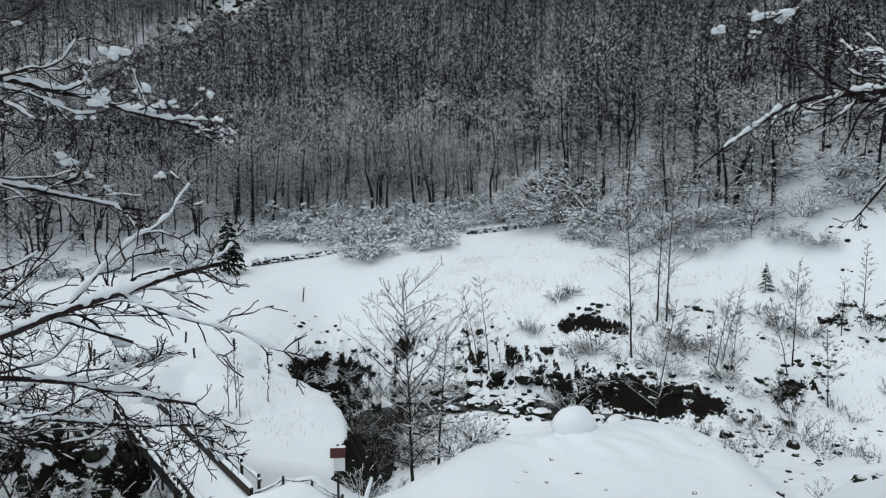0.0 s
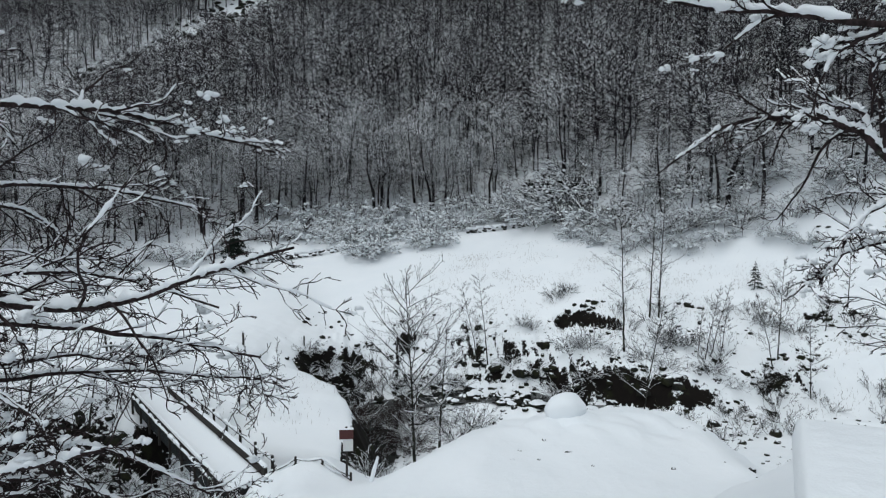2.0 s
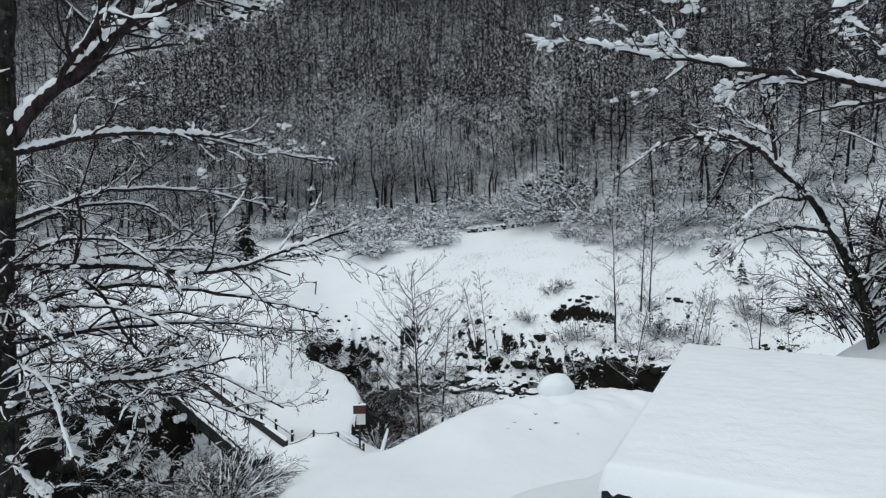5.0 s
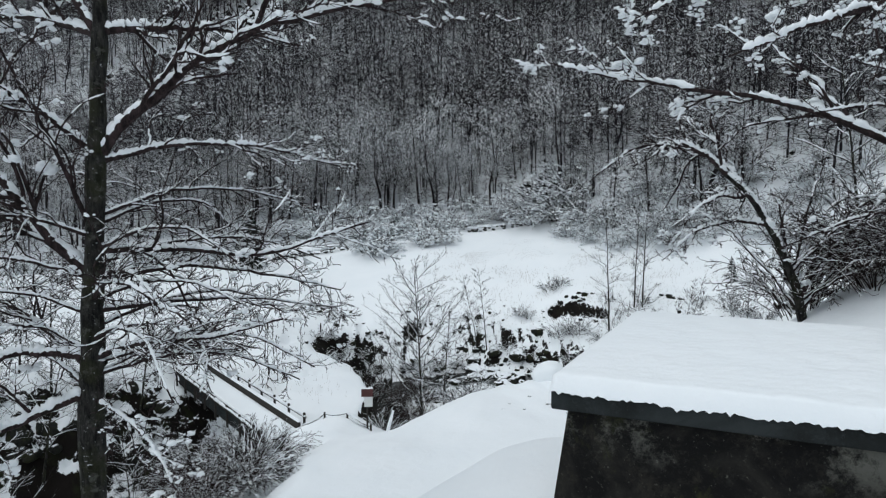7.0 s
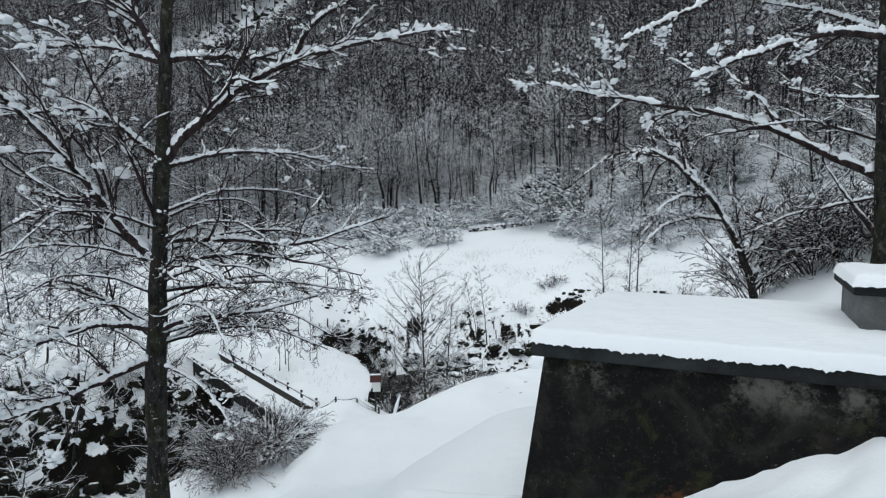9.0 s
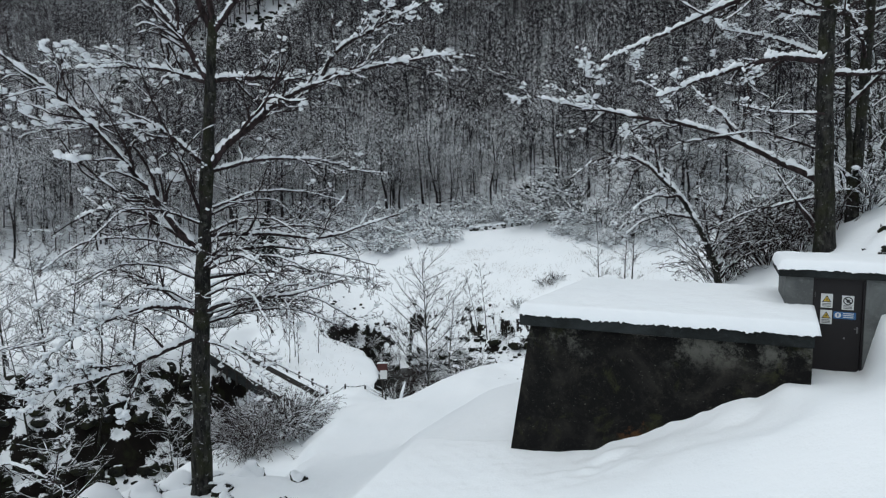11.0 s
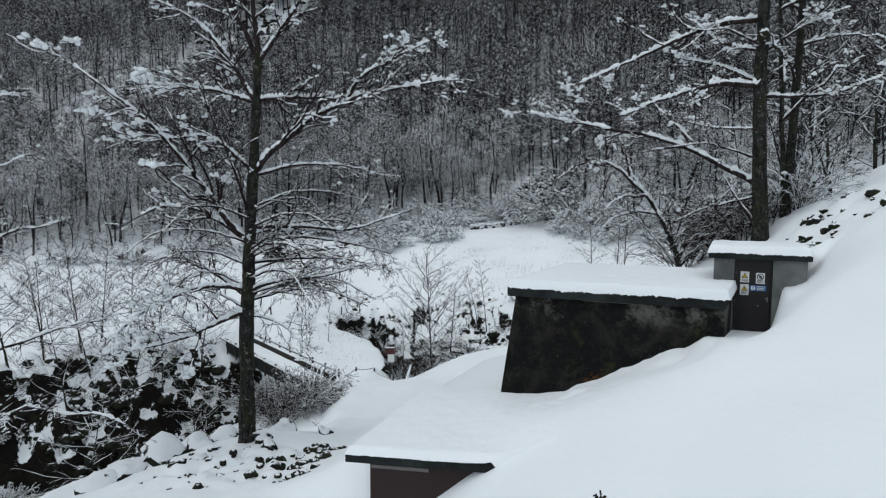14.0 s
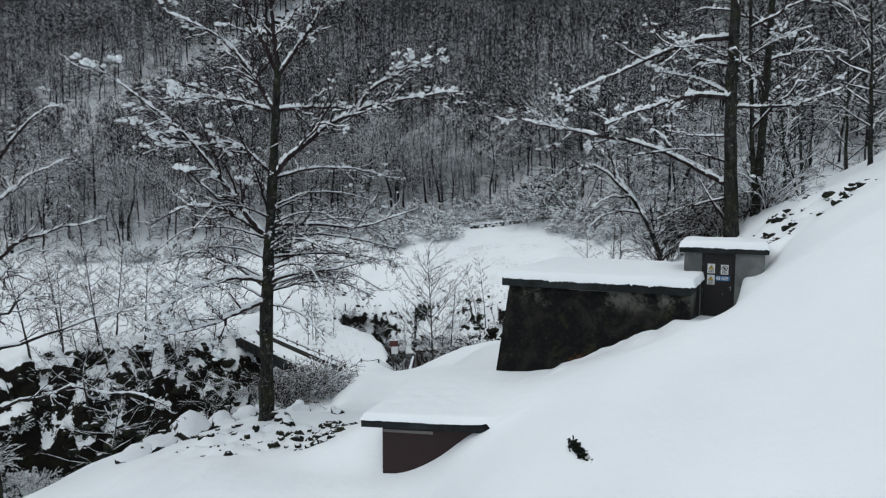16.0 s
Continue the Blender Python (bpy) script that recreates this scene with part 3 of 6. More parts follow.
def big_tree_left():
    r = np.random.RandomState(21)
    foot = (-7.78, 4.62, h1(-7.78, 4.62) - 0.05)
    tree = thing("alder_tree", foot, "tall bare alder tree with snow-laden limbs and mossy trunk", "tree")
    trunk = trunk_line(r, np.array([(-7.78, 4.62, foot[2] - 0.4), (-7.74, 4.62, 2.6), (-7.66, 4.6, 5.0), (-7.5, 4.6, 7.45), (-7.28, 4.6, 10.4), (-7.1, 4.6, 13.2), (-7.02, 4.6, 14.1)]) - np.array(foot), 26)
    rad = np.interp(trunk[:, 2], [-0.4, 0.3, 3, 7.0, 10, 13.6], [0.42, 0.305, 0.26, 0.215, 0.175, 0.13])
    tw = Twigs()
    rad = rad * (1 + 0.05 * np.sin(trunk[:, 2] * 2.1) + r.normal(0, 0.025, len(rad)))
    tw.tubes(trunk[None], rad[None], 16, 0.06, r)
    for z, a, ln in ((4.9, 3.3, 0.36), (5.5, -0.2, 0.34), (3.3, -1.2, 0.30), (6.1, 2.6, 0.32), (0.25, -0.4, 0.62)):
        q = at_height(trunk, z)
        w = np.array([math.cos(a), math.sin(a), 0.25])
        tw.tubes(np.array([[q, q + w * ln * 0.7, q + w * ln]]), np.array([[0.15, 0.11, 0.05]]), 8, 0.15, r)
    part_mesh("trunk", tw.mesh("trunk", M_BARK), tree)

    def limb(places, thick, sides=11, snow=0.055, droop=0.1, clods=30, clot=0.09, reach=0.3):
        line = bough(r, foot, places)
        limb_parts(r, tree, line, taper(len(line), thick, 0.014, 0.8), int(sides * (1.8 if places[-1][2] > 8.4 else 1.3)), snow, droop, True, clods, clot, reach)

    # the strong limb over the terrace, its fork, and the level boughs beside it
    limb([(-7.2, 4.6, 9.9), (-6.8, 4.6, 10.5), (-5.7, 4.5, 11.3), (-4.5, 4.4, 12.15), (-3.2, 4.3, 12.5), (-1.4, 4.3, 12.9), (0.3, 4.5, 13.05)], 0.115, 13, 0.075, clods=60, clot=0.15, reach=0.26)
    limb([(-3.9, 4.4, 12.4), (-3.5, 4.0, 13.0), (-2.2, 3.6, 13.6), (-0.8, 3.4, 14.2)], 0.06, 9, 0.06, clods=70, clot=0.12)
    limb([(-7.1, 4.6, 12.35), (-5.9, 4.9, 12.5), (-4.7, 5.3, 12.55), (-3.3, 5.6, 12.3)], 0.085, 8, 0.075, clods=20)
    limb([(-7.2, 4.6, 9.75), (-6.1, 5.2, 10.15), (-4.3, 6.2, 10.2), (-2.5, 6.8, 9.7)], 0.06, 10, 0.05, 0.25, clods=24)
    # the limbs that lean towards the ravine
    limb([(-7.55, 4.6, 7.3), (-8.1, 4.5, 7.9), (-8.9, 4.1, 9.3), (-9.6, 3.2, 10.7), (-10.2, 2.3, 11.6), (-10.9, 1.7, 12.2), (-12.1, 1.2, 13.3)], 0.11, 14, 0.06, clods=75, clot=0.19, reach=0.32)
    limb([(-7.55, 4.6, 7.4), (-9.4, 5.2, 8.5), (-11.1, 5.6, 8.7), (-12.9, 6.0, 7.8)], 0.10, 11, 0.07, 0.25, clods=40)
    limb([(-7.35, 4.6, 9.9), (-8.5, 3.8, 11.1), (-9.6, 3.2, 10.9), (-11.0, 2.6, 10.7)], 0.07, 10, 0.055, clods=24, clot=0.18)
    limb([(-7.25, 4.6, 12.3), (-9.2, 5.6, 12.95), (-12.8, 7.0, 13.2)], 0.075, 12, 0.065, clods=48, clot=0.2)
    limb([(-7.25, 4.6, 12.35), (-8.1, 4.4, 13.9), (-8.8, 4.2, 14.8), (-9.8, 4.0, 15.4), (-11.2, 3.8, 15.9)], 0.09, 12, 0.06, clods=30, clot=0.12)
    limb([(-7.5, 4.6, 8.3), (-7.85, 4.0, 10.1), (-8.2, 3.6, 11.2), (-8.6, 3.2, 12.6)], 0.06, 8, 0.03, clods=10)
    limb([(-7.65, 4.6, 5.4), (-9.6, 5.4, 6.45), (-11.0, 6.0, 6.8), (-12.7, 6.5, 6.1)], 0.075, 12, 0.04, 0.3, clods=14)
    limb([(-7.7, 4.6, 4.9), (-8.6, 3.6, 4.5), (-9.1, 2.6, 4.3), (-10.4, 1.0, 4.2)], 0.095, 14, 0.085, 0.25, clods=110, clot=0.17, reach=0.4)
    limb([(-7.65, 4.6, 5.6), (-8.6, 4.1, 5.9), (-9.9, 3.6, 5.6), (-11.2, 3.2, 4.8), (-12.0, 3.0, 3.9)], 0.085, 13, 0.075, 0.3, clods=80, clot=0.15)
    # the forked top
    limb([(-7.03, 4.6, 13.7), (-7.6, 4.6, 14.9), (-8.4, 4.4, 16.6), (-9.1, 4.2, 18.8)], 0.10, 13, 0.05, -0.1, clods=30)
    limb([(-7.03, 4.6, 13.9), (-7.2, 4.6, 15.6), (-7.4, 4.7, 17.6), (-7.6, 4.6, 20.0)], 0.11, 13, 0.05, -0.1, clods=30)
    limb([(-7.03, 4.6, 13.7), (-6.5, 4.6, 14.4), (-5.6, 4.7, 15.7), (-4.6, 4.8, 18.0)], 0.10, 13, 0.06, -0.1, clods=40)
    # thin arching boughs over the ravine and the path
    limb([(-7.4, 4.6, 7.9), (-5.6, 4.6, 7.95), (-4.05, 4.6, 7.75), (-3.3, 4.6, 7.95), (-2.6, 4.6, 8.2), (-1.7, 4.6, 8.52)], 0.075, 6, 0.05, 0.35, clods=8, reach=0.42)
    limb([(-7.5, 4.6, 7.2), (-6.0, 5.2, 7.55), (-4.4, 5.8, 7.3), (-2.6, 6.3, 6.8)], 0.06, 12, 0.03, 0.35, clods=8, reach=0.36)
    limb([(-7.5, 4.6, 6.6), (-6.0, 5.6, 6.7), (-4.5, 6.5, 6.6), (-2.9, 7.2, 6.2)], 0.055, 12, 0.025, 0.4, clods=6, reach=0.36)
    limb([(-7.6, 4.6, 5.6), (-6.2, 4.2, 6.1), (-4.8, 3.8, 6.2), (-3.2, 3.4, 6.7)], 0.07, 13, 0.045, 0.35, clods=20, reach=0.36)
    limb([(-7.6, 4.6, 5.2), (-6.3, 4.9, 5.6), (-4.9, 5.2, 5.6), (-3.4, 5.4, 4.9)], 0.05, 12, 0.03, 0.4, clods=8, reach=0.36)
    limb([(-7.5, 4.6, 6.9), (-6.6, 3.4, 7.4), (-5.6, 2.4, 7.5), (-4.3, 1.6, 7.0)], 0.05, 10, 0.03, 0.35, clods=8)
    limb([(-7.4, 4.6, 8.6), (-6.2, 5.6, 9.2), (-5.0, 6.6, 9.2), (-3.6, 7.4, 8.8)], 0.045, 10, 0.025, 0.3, clods=6)
    limb([(-7.65, 4.6, 4.7), (-6.6, 3.6, 4.8), (-5.6, 2.9, 4.5), (-4.9, 2.4, 3.7)], 0.045, 10, 0.04, 0.4, clods=30, clot=0.11)
    limb([(-7.6, 4.6, 6.2), (-8.6, 6.4, 6.9), (-9.9, 8.0, 7.1), (-11.3, 9.4, 6.6)], 0.05, 10, 0.03, 0.3, clods=6)
    limb([(-7.4, 4.6, 8.8), (-8.2, 6.2, 9.6), (-9.2, 7.8, 9.8), (-10.3, 9.2, 9.5)], 0.05, 10, 0.03, 0.3, clods=6)
    for i in range(14):
        z, to = 4.9 + 0.27 * i, (-0.75 + 0.5 * ((i * 3) % 4) if i % 3 else 2.6 + 0.35 * ((i * 2) % 5))
        a, ln = at_height(trunk, z - foot[2]) + np.array(foot), r.uniform(3.2, 4.7)
        way = np.array([math.cos(to), math.sin(to), 0.0])
        limb([a, a + way * ln * 0.35 + [0, 0, 0.5], a + way * ln * 0.7 + [0, 0, 0.55], a + way * ln + [0, 0, r.uniform(-0.5, 0.2)]], 0.04, 9, 0.026, 0.4, clods=8, reach=0.38)


def big_trees_right():
    r = np.random.RandomState(5)
    x, y = 10.42, 4.0
    foot = (x, y, h1(x, y) - 0.05)
    tree = thing("beech_tree", foot, "tall bare tree with long snow-covered limbs reaching over the hut", "tree", "trees behind the hut")
    trunk = trunk_line(r, [(0, 0, -0.5), (-0.12, 0, 2), (-0.25, 0.05, 5), (-0.2, 0.1, 9), (0.1, 0.1, 13)], 22)
    tw = Twigs()
    tw.tubes(trunk[None], np.interp(trunk[:, 2], [-0.5, 0.4, 4, 13], [0.38, 0.26, 0.215, 0.15])[None], 14, 0.05, r)
    part_mesh("trunk", tw.mesh("trunk", M_BARK), tree)

    def limb(places, thick, sides=11, snow=0.055, droop=0.12, clods=40, clot=0.09, reach=0.3):
        line = bough(r, foot, places)
        limb_parts(r, tree, line, taper(len(line), thick, 0.015, 0.8), sides, snow, droop, True, clods, clot, reach)

    limb([(10.25, 4.1, 9.45), (9.5, 5.1, 10.1), (8.2, 6.0, 11.05), (6.3, 7.0, 11.6), (4.5, 8.0, 12.0), (2.3, 8.5, 12.65)], 0.105, 12, 0.08, clods=120, clot=0.13, reach=0.24)
    limb([(10.3, 4.1, 8.0), (9.8, 4.6, 8.95), (9.45, 5.1, 9.9)], 0.09, 3, 0.02, clods=0, reach=0.2)
    limb([(10.2, 4.0, 12.7), (8.75, 3.8, 12.85), (7.75, 3.7, 12.55), (6.5, 3.5, 12.15), (5.0, 3.3, 11.55)], 0.10, 11, 0.075, clods=60)
    limb([(10.3, 4.2, 15.0), (9.0, 5.0, 15.1), (6.8, 6.0, 14.2), (5.6, 6.3, 13.7), (4.2, 6.5, 13.1)], 0.10, 12, 0.075, clods=110, clot=0.13, reach=0.26)
    limb([(10.2, 4.2, 12.9), (9.4, 5.3, 13.7), (7.9, 5.5, 14.0)], 0.06, 9, 0.06)
    limb([(10.3, 4.1, 13.9), (9.0, 4.6, 14.3), (7.9, 4.8, 15.3)], 0.06, 9, 0.06)
    limb([(10.2, 3.9, 11.3), (8.4, 3.6, 11.3), (7.4, 3.4, 11.5)], 0.035, 8, 0.035, clods=8)
    limb([(10.3, 4.1, 10.3), (8.6, 4.4, 10.9), (7.2, 4.6, 10.7)], 0.04, 9, 0.03, clods=8)
    limb([(10.4, 4.0, 12.4), (12.4, 3.8, 12.4), (14.2, 3.6, 13.1)], 0.06, 10, 0.05)
    limb([(10.4, 4.0, 14.0), (12.0, 4.4, 15.0), (13.6, 4.6, 15.6)], 0.06, 10, 0.05)
    limb([(10.3, 4.0, 16.0), (9.0, 3.0, 17.6), (8.0, 2.4, 19.0)], 0.08, 10, 0.05)
    limb([(10.2, 4.1, 9.0), (9.0, 5.4, 8.6), (7.8, 6.4, 7.8)], 0.035, 10, 0.03, 0.3, clods=6)
    x, y = 11.75, 5.0
    tree = thing("beech_tree", (x, y, h1(x, y) - 0.05), "slim twin-stemmed tree standing close behind a thicker one", "tree", "trees behind the hut")
    for lean, thick in ((0.30, 0.14), (-0.42, 0.075)):
        trunk = trunk_line(r, [(0, 0, -0.5), (lean * 0.25, 0, 1.2), (lean * 0.6, 0.05, 3.5), (lean, 0.1, 7), (lean * 1.5, 0.1, 12)], 22)
        tw = Twigs()
        tw.tubes(trunk[None], np.interp(trunk[:, 2], [-0.5, 0.4, 4, 12], [thick + 0.10, thick + 0.02, thick, thick * 0.6])[None], 12, 0.05, r)
        part_mesh("trunk", tw.mesh("trunk", M_BARK), tree)
        for i in range(6):
            z = 3.4 + i * 1.3
            a, ln = i * 2.4 + 0.3 + lean * 4, r.uniform(2.6, 4.2)
            tip = at_height(trunk, z) + np.array([math.cos(a) * ln, math.sin(a) * ln, r.uniform(0.2, 1.6)])
            limb_parts(r, tree, arc(r, at_height(trunk, z), tip, 11, 0.3, 0.2), taper(11, 0.055, 0.012), 10, 0.04, 0.12, clods=10)


def leaning_tree():
    """Many-stemmed leaning tree behind the basin."""
    r = np.random.RandomState(9)
    x, y = 9.0, 7.2
    tree = thing("hazel_tree", (x, y, h1(x, y) - 0.1), "leaning many-stemmed bare tree with drooping snowy boughs", "tree")
    trunk = trunk_line(r, [(0, 0, -0.4), (-0.25, 0, 0.8), (-0.7, 0.1, 1.9), (-1.3, 0.2, 3.0), (-2.2, 0.4, 3.9)], 16)
    tw = Twigs()
    tw.tubes(trunk[None], taper(16, 0.125, 0.055)[None], 10)
    part_mesh("trunk", tw.mesh("trunk", M_BARK), tree)
    sn = Twigs()
    snow_on(sn, r, trunk[None], taper(16, 0.125, 0.055)[None], 0.10, 0.9, 0.97, 7, 9)
    tagged(part_mesh("snow_cover", sn.mesh("snow_cover", M_SNOW), tree, "white snow lying along the leaning trunk"), kind="stuff")
    main = [(3.7, (-5.0, 2.4, 3.5), 0.9, 0.07), (3.5, (-2.2, 3.0, 5.6), 0.3, 0.05), (3.0, (-3.6, -0.8, 2.2), 0.6, 0.05), (2.4, (-3.4, 0.4, 1.6), 0.4, 0.045), (3.8, (-2.8, 0.2, 6.0), 0.1, 0.05)]
    for z, tip, bow, thick in main:
        limb_parts(r, tree, arc(r, at_height(trunk, z), tip, 12, bow, 0.18), taper(12, thick, 0.012), 13, 0.05, 0.3, clods=10)
    for i in range(28):
        a, ln = r.uniform(-1.6, 2.6), r.uniform(1.6, 4.4)
        z0 = r.uniform(0.1, 1.4)
        tip = np.array([math.cos(a) * ln * 0.75, math.sin(a) * ln * 0.5, z0 + ln * r.uniform(0.35, 1.0)])
        limb_parts(r, tree, arc(r, at_height(trunk, z0), tip, 10, r.uniform(0, 0.7), 0.12), taper(10, 0.032, 0.008), 8, 0.02, 0.2, fine=(i % 2 == 0), clods=2)


# ---- smaller trees, bushes ----
def small_tree(name, at, tall, lean, label, seed, limbs=14, snow=0.022, vase=1.0, group="", thick=0.010, start=0.3, curve=0.6):
    r = np.random.RandomState(seed)
    tree = thing(name, (at[0], at[1], h1(*at) - 0.05), label, "tree", group)
    trunk = trunk_line(r, [(0, 0, -0.3), (lean[0] * 0.3, lean[1] * 0.3, tall * 0.35), (lean[0], lean[1], tall)], 16) + np.concatenate([np.zeros((1, 3)), np.cumsum(r.normal(0, 0.012 * tall / 10, (15, 3)), 0)])
    rad = taper(16, tall * thick + 0.01, 0.012, 0.8)
    tw, cr, sn = Twigs(), Twigs(), Twigs()
    tw.tubes(trunk[None], rad[None], 8)
    part_mesh("trunk", tw.mesh("trunk", M_BARK), tree)
    zs = np.linspace(start, 0.93, limbs) * tall
    starts = np.array([at_height(trunk, z) for z in zs])
    a = np.arange(limbs) * 2.4 + r.uniform(0, 6)
    ways = np.stack([np.cos(a), np.sin(a), np.full(limbs, curve)], 1)
    ln = tall * 0.42 * vase * (1.1 - 0.75 * zs / tall) * r.uniform(0.7, 1.2, limbs)
    p1 = shoots(r, starts, ways, ln, 8, 0.1, 0.3)
    r1 = (tall * thick * 0.24 + 0.004) * np.linspace(1, 0.25, 8)[None, :] * np.ones((limbs, 1))
    p2, r2 = side_shoots(r, p1, r1, 9, 0.15, 1.0, 0.4, (0.35, 0.9), 5, 0.14, 0.1, 0.6)
    p3, r3 = side_shoots(r, p2, r2, 4, 0.2, 1.0, 0.45, (0.3, 0.9), 4, 0.14, 0.0, 0.7)
    for p, q, k in ((p1, r1, 5), (p2, np.maximum(r2, 0.009), 3), (p3, np.maximum(r3, 0.008), 3)):
        cr.tubes(p, q, k)
    crown = part_mesh("crown", cr.mesh("crown", M_TWIG), tree)
    snow_on(sn, r, p1, r1, snow, 0.8, 0.8, 4)
    snow_on(sn, r, p2, np.maximum(r2, 0.006), snow * 0.5, 0.35, 0.7, 4)
    tagged(part_mesh("snow_cover", sn.mesh("snow_cover", M_SNOW), crown), kind="stuff")
    return tree


def bush(name, at, size, label, seed, stems=26, snow=0.05, droop=0.9, clods=60, z=None, group="", fine=True, thick=1.0, least=0.006, skin=None):
    """Arching stems weighed down by snow."""
    r = np.random.RandomState(seed)
    ob = thing(name, (at[0], at[1], (h1(*at) if z is None else z) - 0.05), label, "bush", group)
    a = r.uniform(0, 6.283, stems)
    ways = np.stack([np.cos(a) * 0.6, np.sin(a) * 0.6, r.uniform(0.5, 1.3, stems)], 1)
    base = np.stack([np.cos(a) * size * 0.15, np.sin(a) * size * 0.15, np.full(stems, -0.1)], 1) * r.uniform(0.2, 2, (stems, 1))
    p1 = shoots(r, base, ways, size * r.uniform(0.7, 1.3, stems), 9, 0.1, -droop)
    r1 = thick * (0.010 + size * 0.004) * np.linspace(1, 0.3, 9)[None] * np.ones((stems, 1))
    p2, r2 = side_shoots(r, p1, r1, 9 if fine else 7, 0.2, 1.0, 0.35, (0.3, 0.9), 5 if fine else 3, 0.16, -droop * 0.5, 0.7)
    p3, r3 = side_shoots(r, p2, r2, 3 if fine else 2, 0.2, 1.0, 0.45, (0.3, 0.9), 3, 0.16, -0.1, 0.7)
    tw, sn = Twigs(), Twigs()
    for p, q, k in ((p1, np.maximum(r1, least * 1.2), 4), (p2, np.maximum(r2, least), 3), (p3, np.maximum(r3, least * 0.85), 3)):
        tw.tubes(p, q, k)
    stem = part_mesh("shrub_body", tw.mesh("shrub_body", skin or M_TWIG), ob)
    snow_on(sn, r, p1, r1, snow, 0.75, 0.85, 5)
    snow_on(sn, r, p2, np.maximum(r2, 0.006), snow * 0.6, 0.55, 0.8, 4 if fine else 3)
    if clods:
        lumps(sn, r, p2[r.randint(0, len(p2), clods), r.randint(1, p2.shape[1], clods)], r.uniform(0.5, 1.5, clods) * snow * 1.6)
    tagged(part_mesh("snow_cover", sn.mesh("snow_cover", M_SNOW), stem), kind="stuff")
    return ob


def big_tree(name, at, tall, label, seed, limbs, snow=0.045):
    """A mature bare tree with limbs all round."""
    r = np.random.RandomState(seed)
    tree = thing(name, (at[0], at[1], h1(*at) - 0.05), label, "tree")
    trunk = trunk_line(r, [(0, 0, -0.5), (0.05, 0, tall * 0.3), (0.2, 0.1, tall * 0.6), (0.3, 0.2, tall)], 22)
    tw = Twigs()
    tw.tubes(trunk[None], taper(22, tall * 0.022, 0.03, 0.8)[None], 12, 0.05, r)
    part_mesh("trunk", tw.mesh("trunk", M_BARK), tree)
    for i in range(limbs):
        z = tall * (0.28 + 0.66 * i / limbs)
        a = i * 2.4
        ln = tall * 0.42 * (1.1 - 0.6 * i / limbs) * r.uniform(0.8, 1.1)
        tip = at_height(trunk, z) + np.array([math.cos(a) * ln, math.sin(a) * ln, ln * np.interp(i / limbs, [0, 1], [0.0, 0.8])])
        limb_parts(r, tree, arc(r, at_height(trunk, z), tip, 12, 0.35, 0.2), taper(12, 0.07, 0.012, 0.8), 12, snow, 0.14, clods=24)


def planted(places, kinds, make):
    """The first few are built, the others are turned and scaled copies of them."""
    made = []
    for i, (x, y, s) in enumerate(places):
        if i < kinds:
            made.append((make(i, x, y, s), s))
            continue
        ob, s0 = made[i % kinds]
        copy_thing(ob, pose(x, y, h1(x, y) - 0.06, 0, 0, i * 77.0) @ Matrix.Scale(s / s0, 4))


# ---- woods on the mountainside ----
def cones(p, q, rad):
    """Tapering three-sided spikes from p to q."""
    t = unit(q - p)
    side = unit(np.cross(t, np.array([0.31, 0.17, 0.94])))
    w = np.cross(side, t)
    a = np.arange(3) * 2 * np.pi / 3 + np.pi / 2
    ring = p[:, None] + rad[:, None, None] * (np.cos(a)[None, :, None] * side[:, None] + np.sin(a)[None, :, None] * w[:, None])
    v = np.concatenate([ring, q[:, None]], 1).reshape(-1, 3)
    i = np.arange(len(p))[:, None] * 4
    f = np.concatenate([i + np.array([[0, 1, 3]]), i + np.array([[1, 2, 3]]), i + np.array([[2, 0, 3]])], 0)
    return v, f


